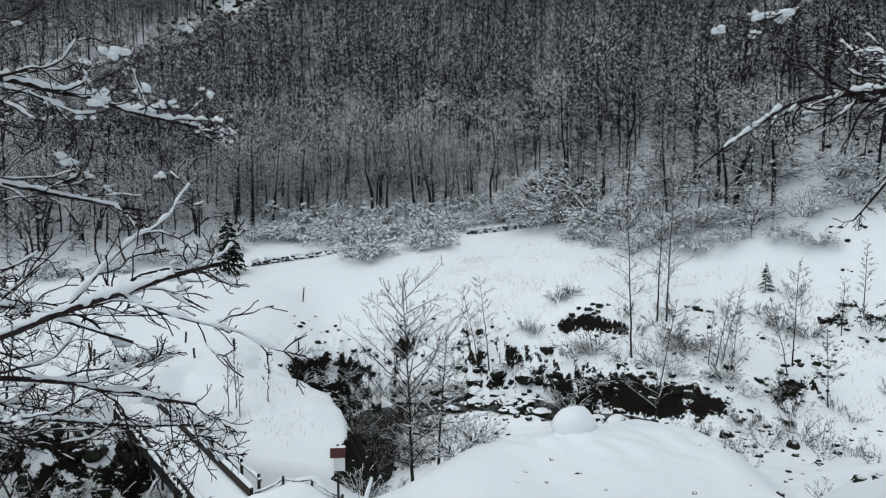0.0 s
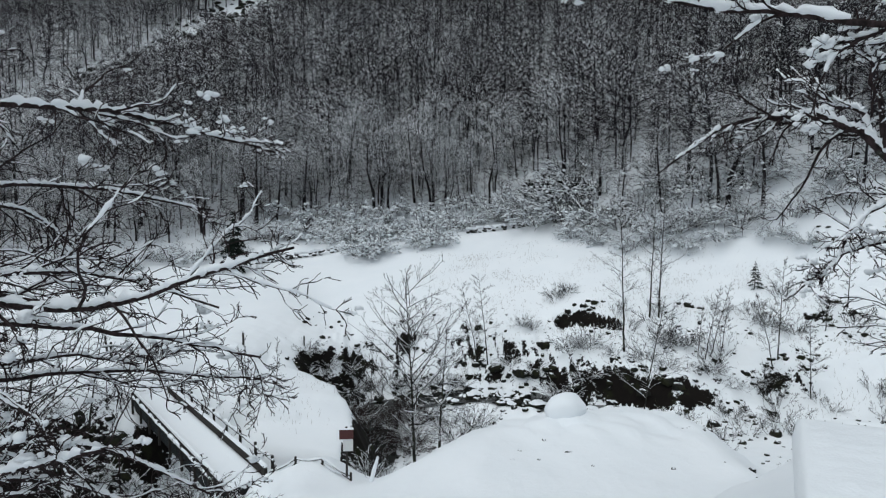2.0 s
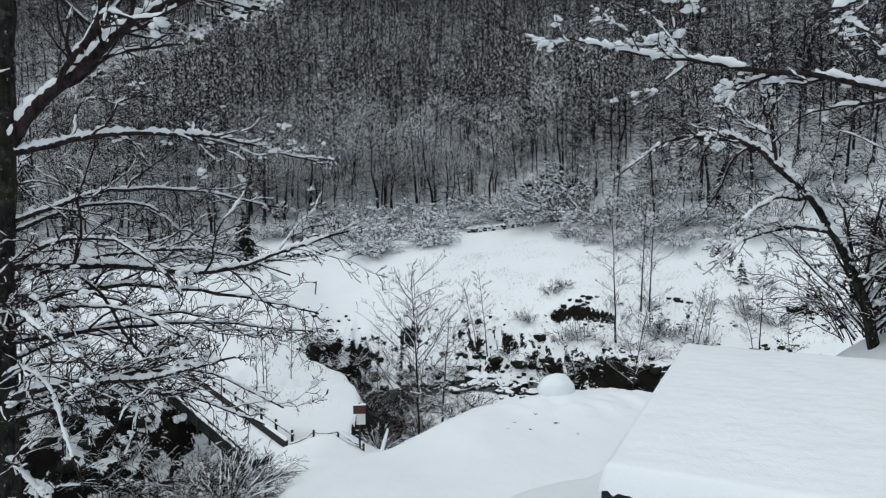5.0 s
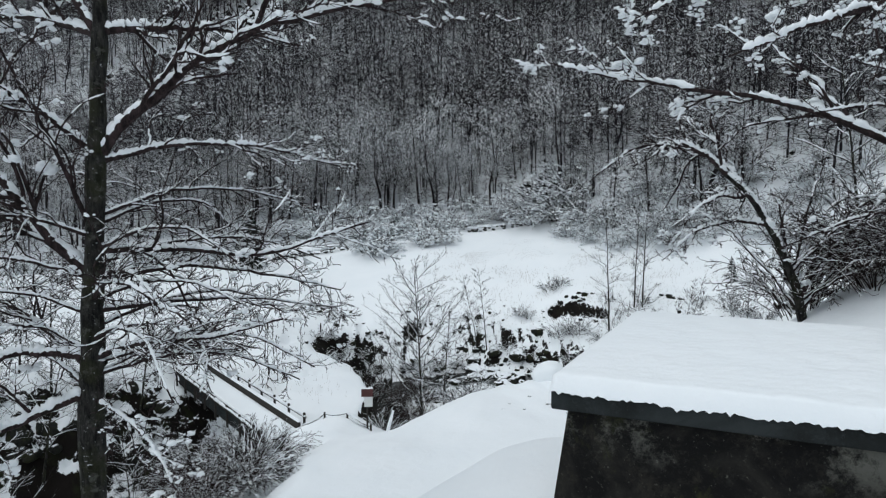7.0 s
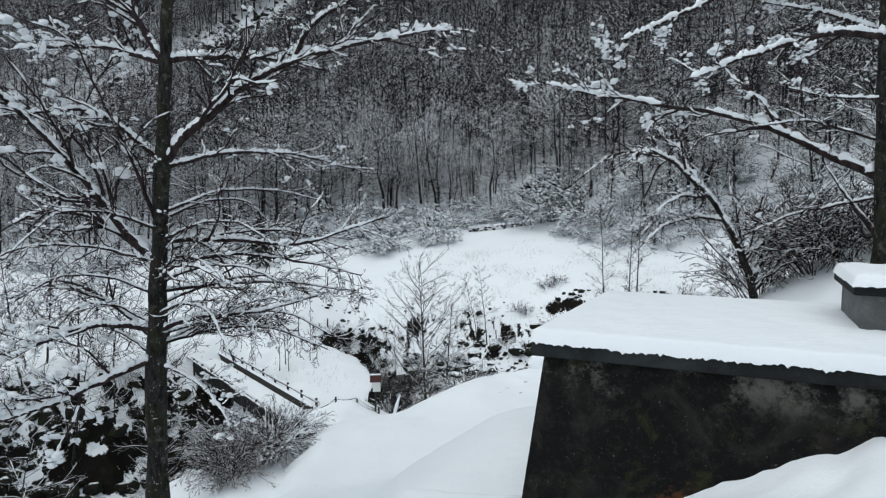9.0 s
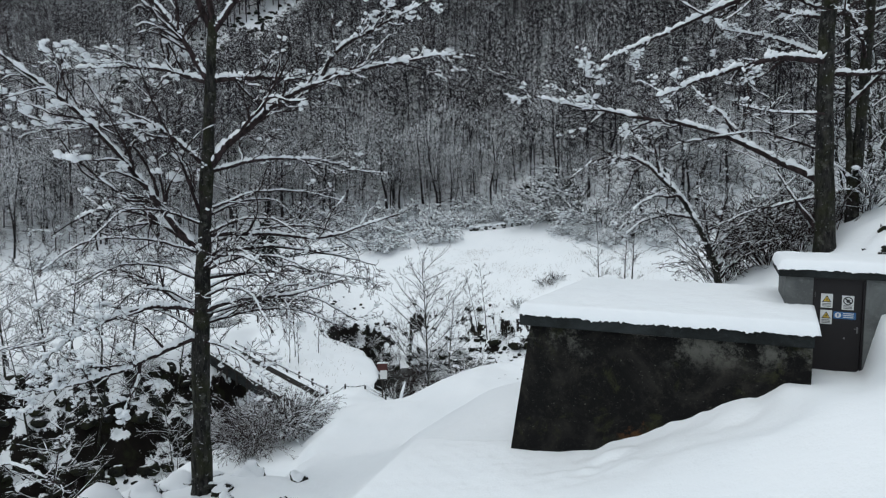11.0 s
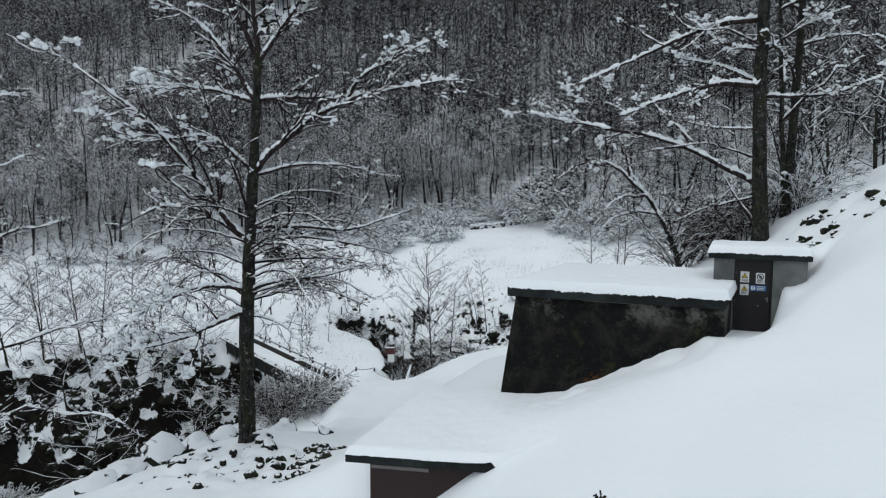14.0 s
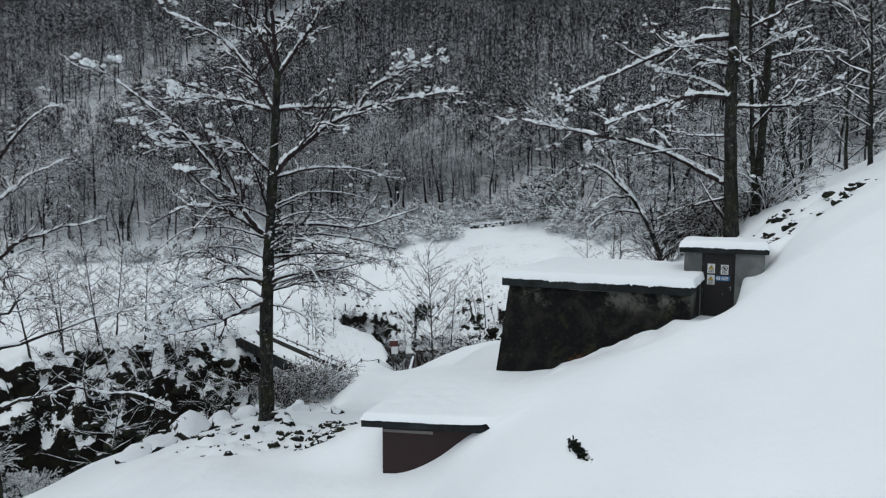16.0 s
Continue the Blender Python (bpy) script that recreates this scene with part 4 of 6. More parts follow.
def wood_tree(r, tall, limbs, twigs, sprigs, k_trunk, thick=1.0, low=0.10, stout=1.0):
    """A bare tree of spikes: limbs, twigs on them, sprigs on those; triangles."""
    tw = Twigs()
    lean = r.normal(0, 0.06 * tall, 2)
    trunk = np.array([(0, 0, -1.0), (lean[0] * 0.1 + r.normal(0, 0.15), lean[1] * 0.1, tall * 0.25), (lean[0] * 0.3 + r.normal(0, 0.3), lean[1] * 0.4, tall * 0.5), (lean[0] * 0.7 + r.normal(0, 0.4), lean[1] * 0.7, tall * 0.75), (lean[0], lean[1], tall)])
    tw.tubes(trunk[None], np.array([[0.115, 0.095, 0.07, 0.04, 0.015]]) * tall / 14 * stout, k_trunk)
    v, f = tw.arrays()
    vs, fs, n = [v], [f[:, [0, 1, 2]], f[:, [0, 2, 3]]], len(v)
    zs = r.uniform(low, 0.98, limbs) ** 0.9 * tall
    p = np.array([at_height(trunk, z) for z in zs])
    a = r.uniform(0, 6.283, limbs)
    way = unit(np.stack([np.cos(a), np.sin(a), r.uniform(-0.2, 0.7, limbs) + 0.45 * zs / tall], 1))
    q = p + way * (tall * 0.30 * (0.42 + 0.72 * np.sin(np.pi * np.clip(zs / tall, 0, 1) ** 0.9)) * r.uniform(0.5, 1.3, limbs))[:, None]
    rad = np.full(limbs, 0.048 * thick)
    for count, shorter in ((0, 1), (twigs, 0.5), (sprigs, 0.5)):
        if count:
            b = len(p)
            u = r.uniform(0.15, 0.97, (b, count, 1))
            s0 = p[:, None] + (q - p)[:, None] * u
            ln = np.linalg.norm(q - p, axis=1)[:, None, None]
            w2 = unit(unit(q - p)[:, None] + r.normal(0, 0.55, (b, count, 3)))
            p, q = s0.reshape(-1, 3), (s0 + w2 * ln * shorter * (1.2 - 0.5 * u) * r.uniform(0.6, 1.3, (b, count, 1))).reshape(-1, 3)
            rad = np.repeat(rad, count) * 0.66
        elif shorter != 1:
            break
        v, f = cones(p, q, rad)
        vs.append(v)
        fs.append(f + n)
        n += len(v)
    return np.concatenate(vs), np.concatenate(fs), 2 * len(tw.f[0])


def two_skins(me, skin, index):
    """A second material for the faces that index marks with 1."""
    me.materials.append(skin)
    me.polygons.foreach_set("material_index", np.asarray(index, np.int32))
    return me


def off_gully(x, y):
    return x + 56 - (y - 154) * 0.94 + 2 * np.sin(y * 0.16)


def in_woods(x, y, out=0.0):
    """Where trees stand: past the foot of the mountainside, off the snow gully."""
    ok = y > foot_line(x) + 1.5 - out - 10 * ramp01((-14 - x) / 16) + 7 * ramp01((x - 18) / 8)
    gully = (np.abs(off_gully(x, y)) < 5.0 + 1.8 * np.sin(y * 0.21) + 1.5 * np.sin(y * 0.61)) & (y > 128)
    hazels = (np.abs(x - 16.5) < 7.5) & (y < foot_line(x) + 9) & (out < 3)
    return ok & ~gully & ~hazels & (y > foot_line(x) + 15 * ramp01((x - 33) / 6))


def scatter(r, x0, x1, y0, y1, step, out=0.0):
    gx, gy = np.meshgrid(np.arange(x0, x1, step), np.arange(y0, y1, step))
    x = gx.ravel() + r.uniform(-0.5, 0.5, gx.size) * step
    y = gy.ravel() + r.uniform(-0.5, 0.5, gy.size) * step
    ok = (np.abs(x) < 0.80 * (y + 24) + 4) & in_woods(x, y, out)
    return x[ok], y[ok]


def woods():
    r = np.random.RandomState(31)
    # the trees of the front rows, one by one
    kinds = []
    for i in range(9):
        v, f, stem = wood_tree(r, 12.5 + i * 0.5, 38, 5, 4, 6, 1.15, 0.3, (1.7, 2.5, 1.3)[i % 3])
        skin = np.arange(len(f)) >= stem
        if i % 3 == 1:
            # a second stem out of the same stool
            v2, f2, stem = wood_tree(r, 11.5, 34, 5, 4, 6, 1.1, 0.3, 1.6)
            skin = np.concatenate([skin, np.arange(len(f2)) >= stem])
            v2 = v2 + np.array([0.75, 0.2, 0])
            v, f = np.concatenate([v, v2]), np.concatenate([f, f2 + len(v)])
        kinds.append(two_skins(mesh_from("tree_body", v, f, M_WOOD), M_WOOD_TWIG, skin))
    x, y = scatter(r, -75, 62, 36, 118, 3.5, 2.0)
    front = (y - foot_line(x)) < 12
    fx, fy = x[front], y[front]
    for i, (a, b) in enumerate(zip(fx, fy)):
        ob = new("wood_tree", kinds[i % 9])
        tagged(ob, "bare grey broadleaf tree with snow-dusted branches at the wood's edge", "tree", "trees at the wood's edge")
        s = r.uniform(0.55, 1.12)
        ob.matrix_world = pose(a, b, h1(a, b) - 0.1, r.uniform(-3, 3), r.uniform(-3, 3), r.uniform(0, 360)) @ Matrix.Diagonal((s * r.uniform(0.9, 1.3), s, s, 1))
    # the rest of the woods
    def many(sorts, x, y, lo, hi):
        vs, fs, skin, n = [], [], [], 0
        hz = height(x, y)
        for k, (v, f, stem) in enumerate(sorts):
            pick = np.arange(len(x)) % len(sorts) == k
            m = pick.sum()
            a, s = r.uniform(0, 6.283, m), r.uniform(lo, hi, m) * np.where((np.abs(off_gully(x[pick], y[pick]) - 14) < 14) & (y[pick] > 112), np.clip(0.2 + 0.032 * off_gully(x[pick], y[pick]), 0.2, 1), 1) * (1 - 0.25 * ramp01((-50 - x[pick]) / 20))
            c, si = np.cos(a) * s, np.sin(a) * s
            p = np.empty((m, len(v), 3), np.float32)
            p[..., 0] = x[pick][:, None] + v[None, :, 0] * c[:, None] - v[None, :, 1] * si[:, None]
            p[..., 1] = y[pick][:, None] + v[None, :, 0] * si[:, None] + v[None, :, 1] * c[:, None]
            p[..., 2] = hz[pick][:, None] - 0.1 + v[None, :, 2] * s[:, None]
            fs.append((f[None] + (np.arange(m) * len(v))[:, None, None] + n).reshape(-1, 3))
            vs.append(p.reshape(-1, 3))
            skin.append(np.tile(np.arange(len(f)) >= stem, m))
            n += m * len(v)
        return np.concatenate(vs), np.concatenate(fs), np.concatenate(skin)

    mid = [wood_tree(r, 13.5, 46, 6, 0, 4, 1.35, 0.24, (1.3, 1.9)[k % 2]) for k in range(7)]
    x2, y2 = scatter(r, -150, 125, 60, 160, 3.2)
    keep = ((y2 - foot_line(x2)) >= 11)
    v, f, skin = many(mid, x2[keep], y2[keep], 0.6, 1.25)
    ob = new("woodland", two_skins(mesh_from("woodland", v, f, M_FAR), M_FAR_TWIG, skin))
    tagged(ob, "bare snow-dusted broadleaf wood on the steep mountainside", "woods", kind="stuff")
    far = [wood_tree(r, 14.0, 84, 0, 0, 3, 2.4, 0.2, (1.5, 2.2)[k % 2]) for k in range(7)]
    x3, y3 = scatter(r, -220, 210, 158, 262, 3.0)
    v, f, skin = many(far, x3, y3, 0.8, 1.3)
    ob = new("far_woodland", two_skins(mesh_from("far_woodland", v, f, M_FAR), M_FAR_TWIG, skin))
    tagged(ob, "far bare wood high on the snowy mountainside", "woods", kind="stuff")
    low = [wood_tree(r, 4.2, 22, 3, 0, 3, 1.1, 0.1, 0.9) for _ in range(5)]
    x4, y4 = scatter(r, -92, 66, 40, 116, 2.0, 5.0)
    x5, y5 = scatter(r, -130, 110, 116, 160, 4.0)
    x6, y6 = scatter(r, -110, -15, 128, 200, 3.4)
    near = np.abs(off_gully(x6, y6)) < 16
    x4, y4 = np.concatenate([x4, x5, x6[near]]), np.concatenate([y4, y5, y6[near]])
    v, f, _ = many(low, x4, y4, 0.6, 1.5)
    ob = new("undergrowth", mesh_from("undergrowth", v, f, M_UNDER))
    tagged(ob, "bare snowy undergrowth below the wood's trees", "undergrowth", kind="stuff")




# ---- more materials ----
def plain(name, col, rough=0.7, spec=0.3, vary=0.25, scale=6.0):
    m, nt, b = mat_base(name, rough, spec)
    pos = n_place(nt)
    lo, hi = [c * (1 - vary) for c in col], [min(1, c * (1 + vary)) for c in col]
    nt.links.new(n_mix(nt, n_noise(nt, scale, 5, 0.6, pos), lo, hi), b.inputs["Base Color"])
    n_bump(nt, b, n_noise(nt, scale * 5, 3, 0.6, pos), 0.15, 0.01)
    return m


def concrete_material(name, dark, light, stain, cover=(0.40, 0.60), lime=0.0, moss=0.0):
    m, nt, b = mat_base(name, 0.85, 0.2)
    pos = n_place(nt)
    col = n_mix(nt, n_noise(nt, 1.3, 5, 0.6, pos, 0.4), dark, light)
    col = n_mix(nt, n_ramp(nt, n_noise(nt, 0.8, 6, 0.68, pos, 0.8), [(cover[0], 0.0), (cover[1], 1.0)]), col, stain)
    speck = n_ramp(nt, n_noise(nt, 11.0, 7, 0.8, pos), [(0.55, 0.0), (0.64, 1.0)])
    col = n_mix(nt, n_math(nt, "MULTIPLY", speck, 0.55), col, light)
    if lime:
        tc = nt.nodes.new("ShaderNodeTexCoord")
        sep = nt.nodes.new("ShaderNodeSeparateXYZ")
        nt.links.new(tc.outputs["Object"], sep.inputs[0])

        def band(low, high):
            run = nt.nodes.new("ShaderNodeMapRange")
            for key, value in (("From Min", low), ("From Max", high), ("To Min", 0.0), ("To Max", 1.0)):
                run.inputs[key].default_value = value
            nt.links.new(sep.outputs["Z"], run.inputs["Value"])
            return run.outputs[0]

        def spot(at, ragged, size):
            near = nt.nodes.new("ShaderNodeVectorMath")
            near.operation = "DISTANCE"
            near.inputs[1].default_value = at
            nt.links.new(tc.outputs["Object"], near.inputs[0])
            return n_math(nt, "SUBTRACT", n_math(nt, "MULTIPLY", n_noise(nt, size, 8, 0.8, pos, 0.3), ragged), near.outputs["Value"])

        # grey-brown weathering in blotches, crusts of lichen in small flecks
        col = n_mix(nt, n_ramp(nt, n_noise(nt, 2.6, 9, 0.78, pos, 0.2), [(0.54, 0.0), (0.66, 0.6)]), col, (0.028, 0.025, 0.019))
        col = n_mix(nt, n_ramp(nt, n_noise(nt, 17, 5, 0.7, pos), [(0.64, 0.0), (0.69, 0.8)]), col, (0.10, 0.10, 0.085))
        # pale lime that has run down from the slab
        mp = nt.nodes.new("ShaderNodeMapping")
        mp.inputs["Scale"].default_value = (1.0, 1.0, 0.55)
        nt.links.new(tc.outputs["Object"], mp.inputs["Vector"])
        streak = n_math(nt, "ADD", n_math(nt, "MULTIPLY", n_noise(nt, 1.5, 2, 0.5, mp.outputs[0]), 0.5), n_math(nt, "MULTIPLY", n_noise(nt, 6.0, 8, 0.85, pos), 0.5))
        f = n_math(nt, "MULTIPLY", n_math(nt, "MULTIPLY", n_ramp(nt, streak, [(0.525, 0.0), (0.61, 1.0)]), band(-1.0, -0.45)), lime)
        col = n_mix(nt, f, col, (0.155, 0.155, 0.135))
        # rust that has run out near the foot, and pale scale beside it
        col = n_mix(nt, n_ramp(nt, spot((2.45, -0.2, -2.5), 1.5, 5.0), [(0.40, 0.0), (0.62, 0.7)]), col, (0.085, 0.036, 0.012))
        col = n_mix(nt, n_ramp(nt, spot((1.2, -0.3, -2.35), 3.2, 9.0), [(1.0, 0.0), (1.35, 0.45)]), col, (0.085, 0.078, 0.066))
    if moss:
        f = n_ramp(nt, n_noise(nt, 1.7, 7, 0.75, pos, 0.5), [(0.57, 0.0), (0.66, moss)])
        col = n_mix(nt, f, col, (0.028, 0.030, 0.010))
    nt.links.new(col, b.inputs["Base Color"])
    n_bump(nt, b, n_noise(nt, 9, 6, 0.72, pos), 0.7, 0.05)
    return m


M_UNDER = bark_material("snowy_undergrowth", (0.016, 0.015, 0.015), (0.050, 0.044, 0.044), 0.36, 0.0, 0.6, 2.4, 2.2, 0.0, 0.7, 2.0)
M_WET = concrete_material("stained_concrete", (0.003, 0.003, 0.003), (0.030, 0.028, 0.023), (0.002, 0.002, 0.002), (0.34, 0.50), 0.7, 0.6)
M_CAP = concrete_material("slab_edge", (0.012, 0.016, 0.017), (0.034, 0.040, 0.041), (0.010, 0.012, 0.012))
M_HUT = concrete_material("grey_render", (0.11, 0.12, 0.12), (0.20, 0.21, 0.205), (0.09, 0.095, 0.095))
M_DOOR = plain("dark_painted_steel", (0.012, 0.010, 0.011), 0.5)
M_STEEL = plain("worn_steel", (0.16, 0.16, 0.165), 0.4)
M_RED = plain("dark_red_wall", (0.022, 0.010, 0.010), 0.6)
M_TRIM = plain("pale_trim", (0.16, 0.15, 0.14), 0.7)
M_WHITE = plain("white_sheet", (0.62, 0.63, 0.62), 0.45, vary=0.06)
M_YELLOW = plain("yellow_sheet", (0.50, 0.34, 0.04), 0.45, vary=0.08)
M_BLUE = plain("blue_sheet", (0.03, 0.12, 0.28), 0.45, vary=0.08)
M_BLACK = plain("black_ink", (0.015, 0.015, 0.016), 0.5)
M_SIGNRED = plain("faded_red_board", (0.075, 0.026, 0.024), 0.7)
M_PLANK = plain("dark_weathered_wood", (0.030, 0.027, 0.024), 0.85, vary=0.4)
M_ROCK = bark_material("snowy_rock", (0.005, 0.006, 0.005), (0.026, 0.026, 0.023), 0.88, 0.7, 0.0, 0.6)
M_STONE = bark_material("wall_stone", (0.020, 0.020, 0.020), (0.070, 0.068, 0.064), 0.75, 0.2)
M_NEEDLE = bark_material("snowy_needles", (0.006, 0.010, 0.008), (0.018, 0.027, 0.020), 1.0)
M_LEAF = bark_material("dark_leaves", (0.004, 0.006, 0.004), (0.014, 0.018, 0.010), 1.2)


def water_material():
    m, nt, b = mat_base("dark_stream_water", 0.10, 0.14)
    pos = n_place(nt)
    nt.links.new(n_mix(nt, n_noise(nt, 0.8, 4, 0.6, pos), (0.010, 0.012, 0.012), (0.045, 0.045, 0.042)), b.inputs["Base Color"])
    n_bump(nt, b, n_noise(nt, 4.5, 4, 0.6, pos), 0.12, 0.06)
    return m


# ---- stream ----
def stream():
    pts = STREAM
    u = np.linspace(3.6, len(pts) - 1, 120)
    line = np.stack([np.interp(u, np.arange(len(pts)), pts[:, i]) for i in range(3)], 1)
    way = np.gradient(line, axis=0)[:, :2]
    way /= np.linalg.norm(way, axis=1, keepdims=True)
    side = np.stack([-way[:, 1], way[:, 0]], 1)
    cols = []
    # widened at the bend: dark water stands in for the hollow's shaded earth floor
    wide = 1 + 1.2 * np.exp(-((u - 8.6) / 1.3) ** 4)
    for k in (-1.9, -0.7, 0.7, 1.9):
        p = line.copy()
        p[:, :2] += side * k * wide[:, None]
        p[:, 2] += 0.28
        cols.append(p)
    v = np.stack(cols, 1)
    i = np.arange(len(u) * 4).reshape(-1, 4)
    f = np.stack([i[:-1, :-1], i[:-1, 1:], i[1:, 1:], i[1:, :-1]], -1).reshape(-1, 4)
    tagged(new("water", mesh_from("water", v.reshape(-1, 3), f, water_material())), "dark mountain stream between snowy banks", "stream", kind="structure")


# ---- concrete basin, hut, garage ----
def snow_slab(x0, x1, y0, y1, z, h, step, seed, drop=0.05, soft=0.8):
    """A cushion of snow with rounded rims that hang raggedly over the edge."""
    nx, ny = max(8, int((x1 - x0) / step)), max(8, int((y1 - y0) / step))
    gx, gy = np.meshgrid(np.linspace(0, 1, nx + 1), np.linspace(0, 1, ny + 1))
    X, Y = x0 + gx * (x1 - x0), y0 + gy * (y1 - y0)
    d = np.minimum(np.minimum(X - x0, x1 - X), np.minimum(Y - y0, y1 - Y))
    H = z + h * np.sqrt(np.clip(1 - (1 - np.clip(d / (h * soft), 0, 1)) ** 2, 0, 1)) + (0.014 * wobble(X, Y, 1.1, seed) + 0.008 * wobble(X, Y, 0.33, seed + 5)) * np.clip(d / 0.2, 0, 1)
    r = np.random.RandomState(seed)
    rag = drop * (0.5 + 0.35 * wobble(X * 3, Y * 3, 2.3, seed + 1)) + np.abs(r.normal(0, drop * 0.45, H.shape))
    H = np.where(d < 1e-6, z - np.maximum(rag, 0.004), H)
    bm = bmesh.new()
    vs = [[bm.verts.new((X[j, i], Y[j, i], H[j, i])) for i in range(nx + 1)] for j in range(ny + 1)]
    for j in range(ny):
        for i in range(nx):
            bm.faces.new((vs[j][i], vs[j][i + 1], vs[j + 1][i + 1], vs[j + 1][i])).smooth = True
    return bm


def basin():
    ob = thing("water_basin", (1.34, -0.18, 6.5), "dark stained concrete water basin under a thick snow cap", "tank", rz=-22)
    L, D = 5.5, 4.95
    bm = bmesh.new()
    v = box(bm, 0.12, L - 0.02, 0.12, D, -4.2, -0.28)
    for p in v:
        if p.co.z < -1:
            p.co.x += -0.42 if p.co.x < 1 else 0
            p.co.y += -0.42 if p.co.y < 1 else 0
    part("wall", bm, M_WET, ob)
    bm = bmesh.new()
    box(bm, -0.06, L, -0.06, D + 0.1, -0.28, 0.0, 0.015)
    part("slab", bm, M_CAP, ob)
    bm = bmesh.new()
    box(bm, 2.0, 3.5, 0.085, 0.12, -0.31, -0.283)
    part("drip_edge", bm, M_TRIM, ob, "thin pale metal drip edge")
    part("snow_cap", snow_slab(-0.085, L + 0.1, -0.095, D + 0.15, 0.0, 0.20, 0.045, 3, 0.055, 0.45), M_SNOW, ob, "thick soft snow on the roof slab")
    # the plan is a slightly skewed rectangle
    for c in ob.children:
        for v in c.data.vertices:
            v.co.x += 0.12 * v.co.y
    return ob


def sheet(name, parent, x0, x1, z0, z1, material, y=0.215, t=0.004):
    bm = bmesh.new()
    box(bm, x0, x1, y - t, y, z0, z1)
    return part(name, bm, material, parent)


def flat_shape(name, parent, pts, material, y, t=0.002):
    bm = bmesh.new()
    a = [bm.verts.new((x, y - t, z)) for x, z in pts]
    b = [bm.verts.new((x, y, z)) for x, z in pts]
    bm.faces.new(a)
    bm.faces.new(b[::-1])
    for i in range(len(pts)):
        j = (i + 1) % len(pts)
        bm.faces.new((a[j], a[i], b[i], b[j]))
    bmesh.ops.recalc_face_normals(bm, faces=bm.faces)
    return part(name, bm, material, parent)


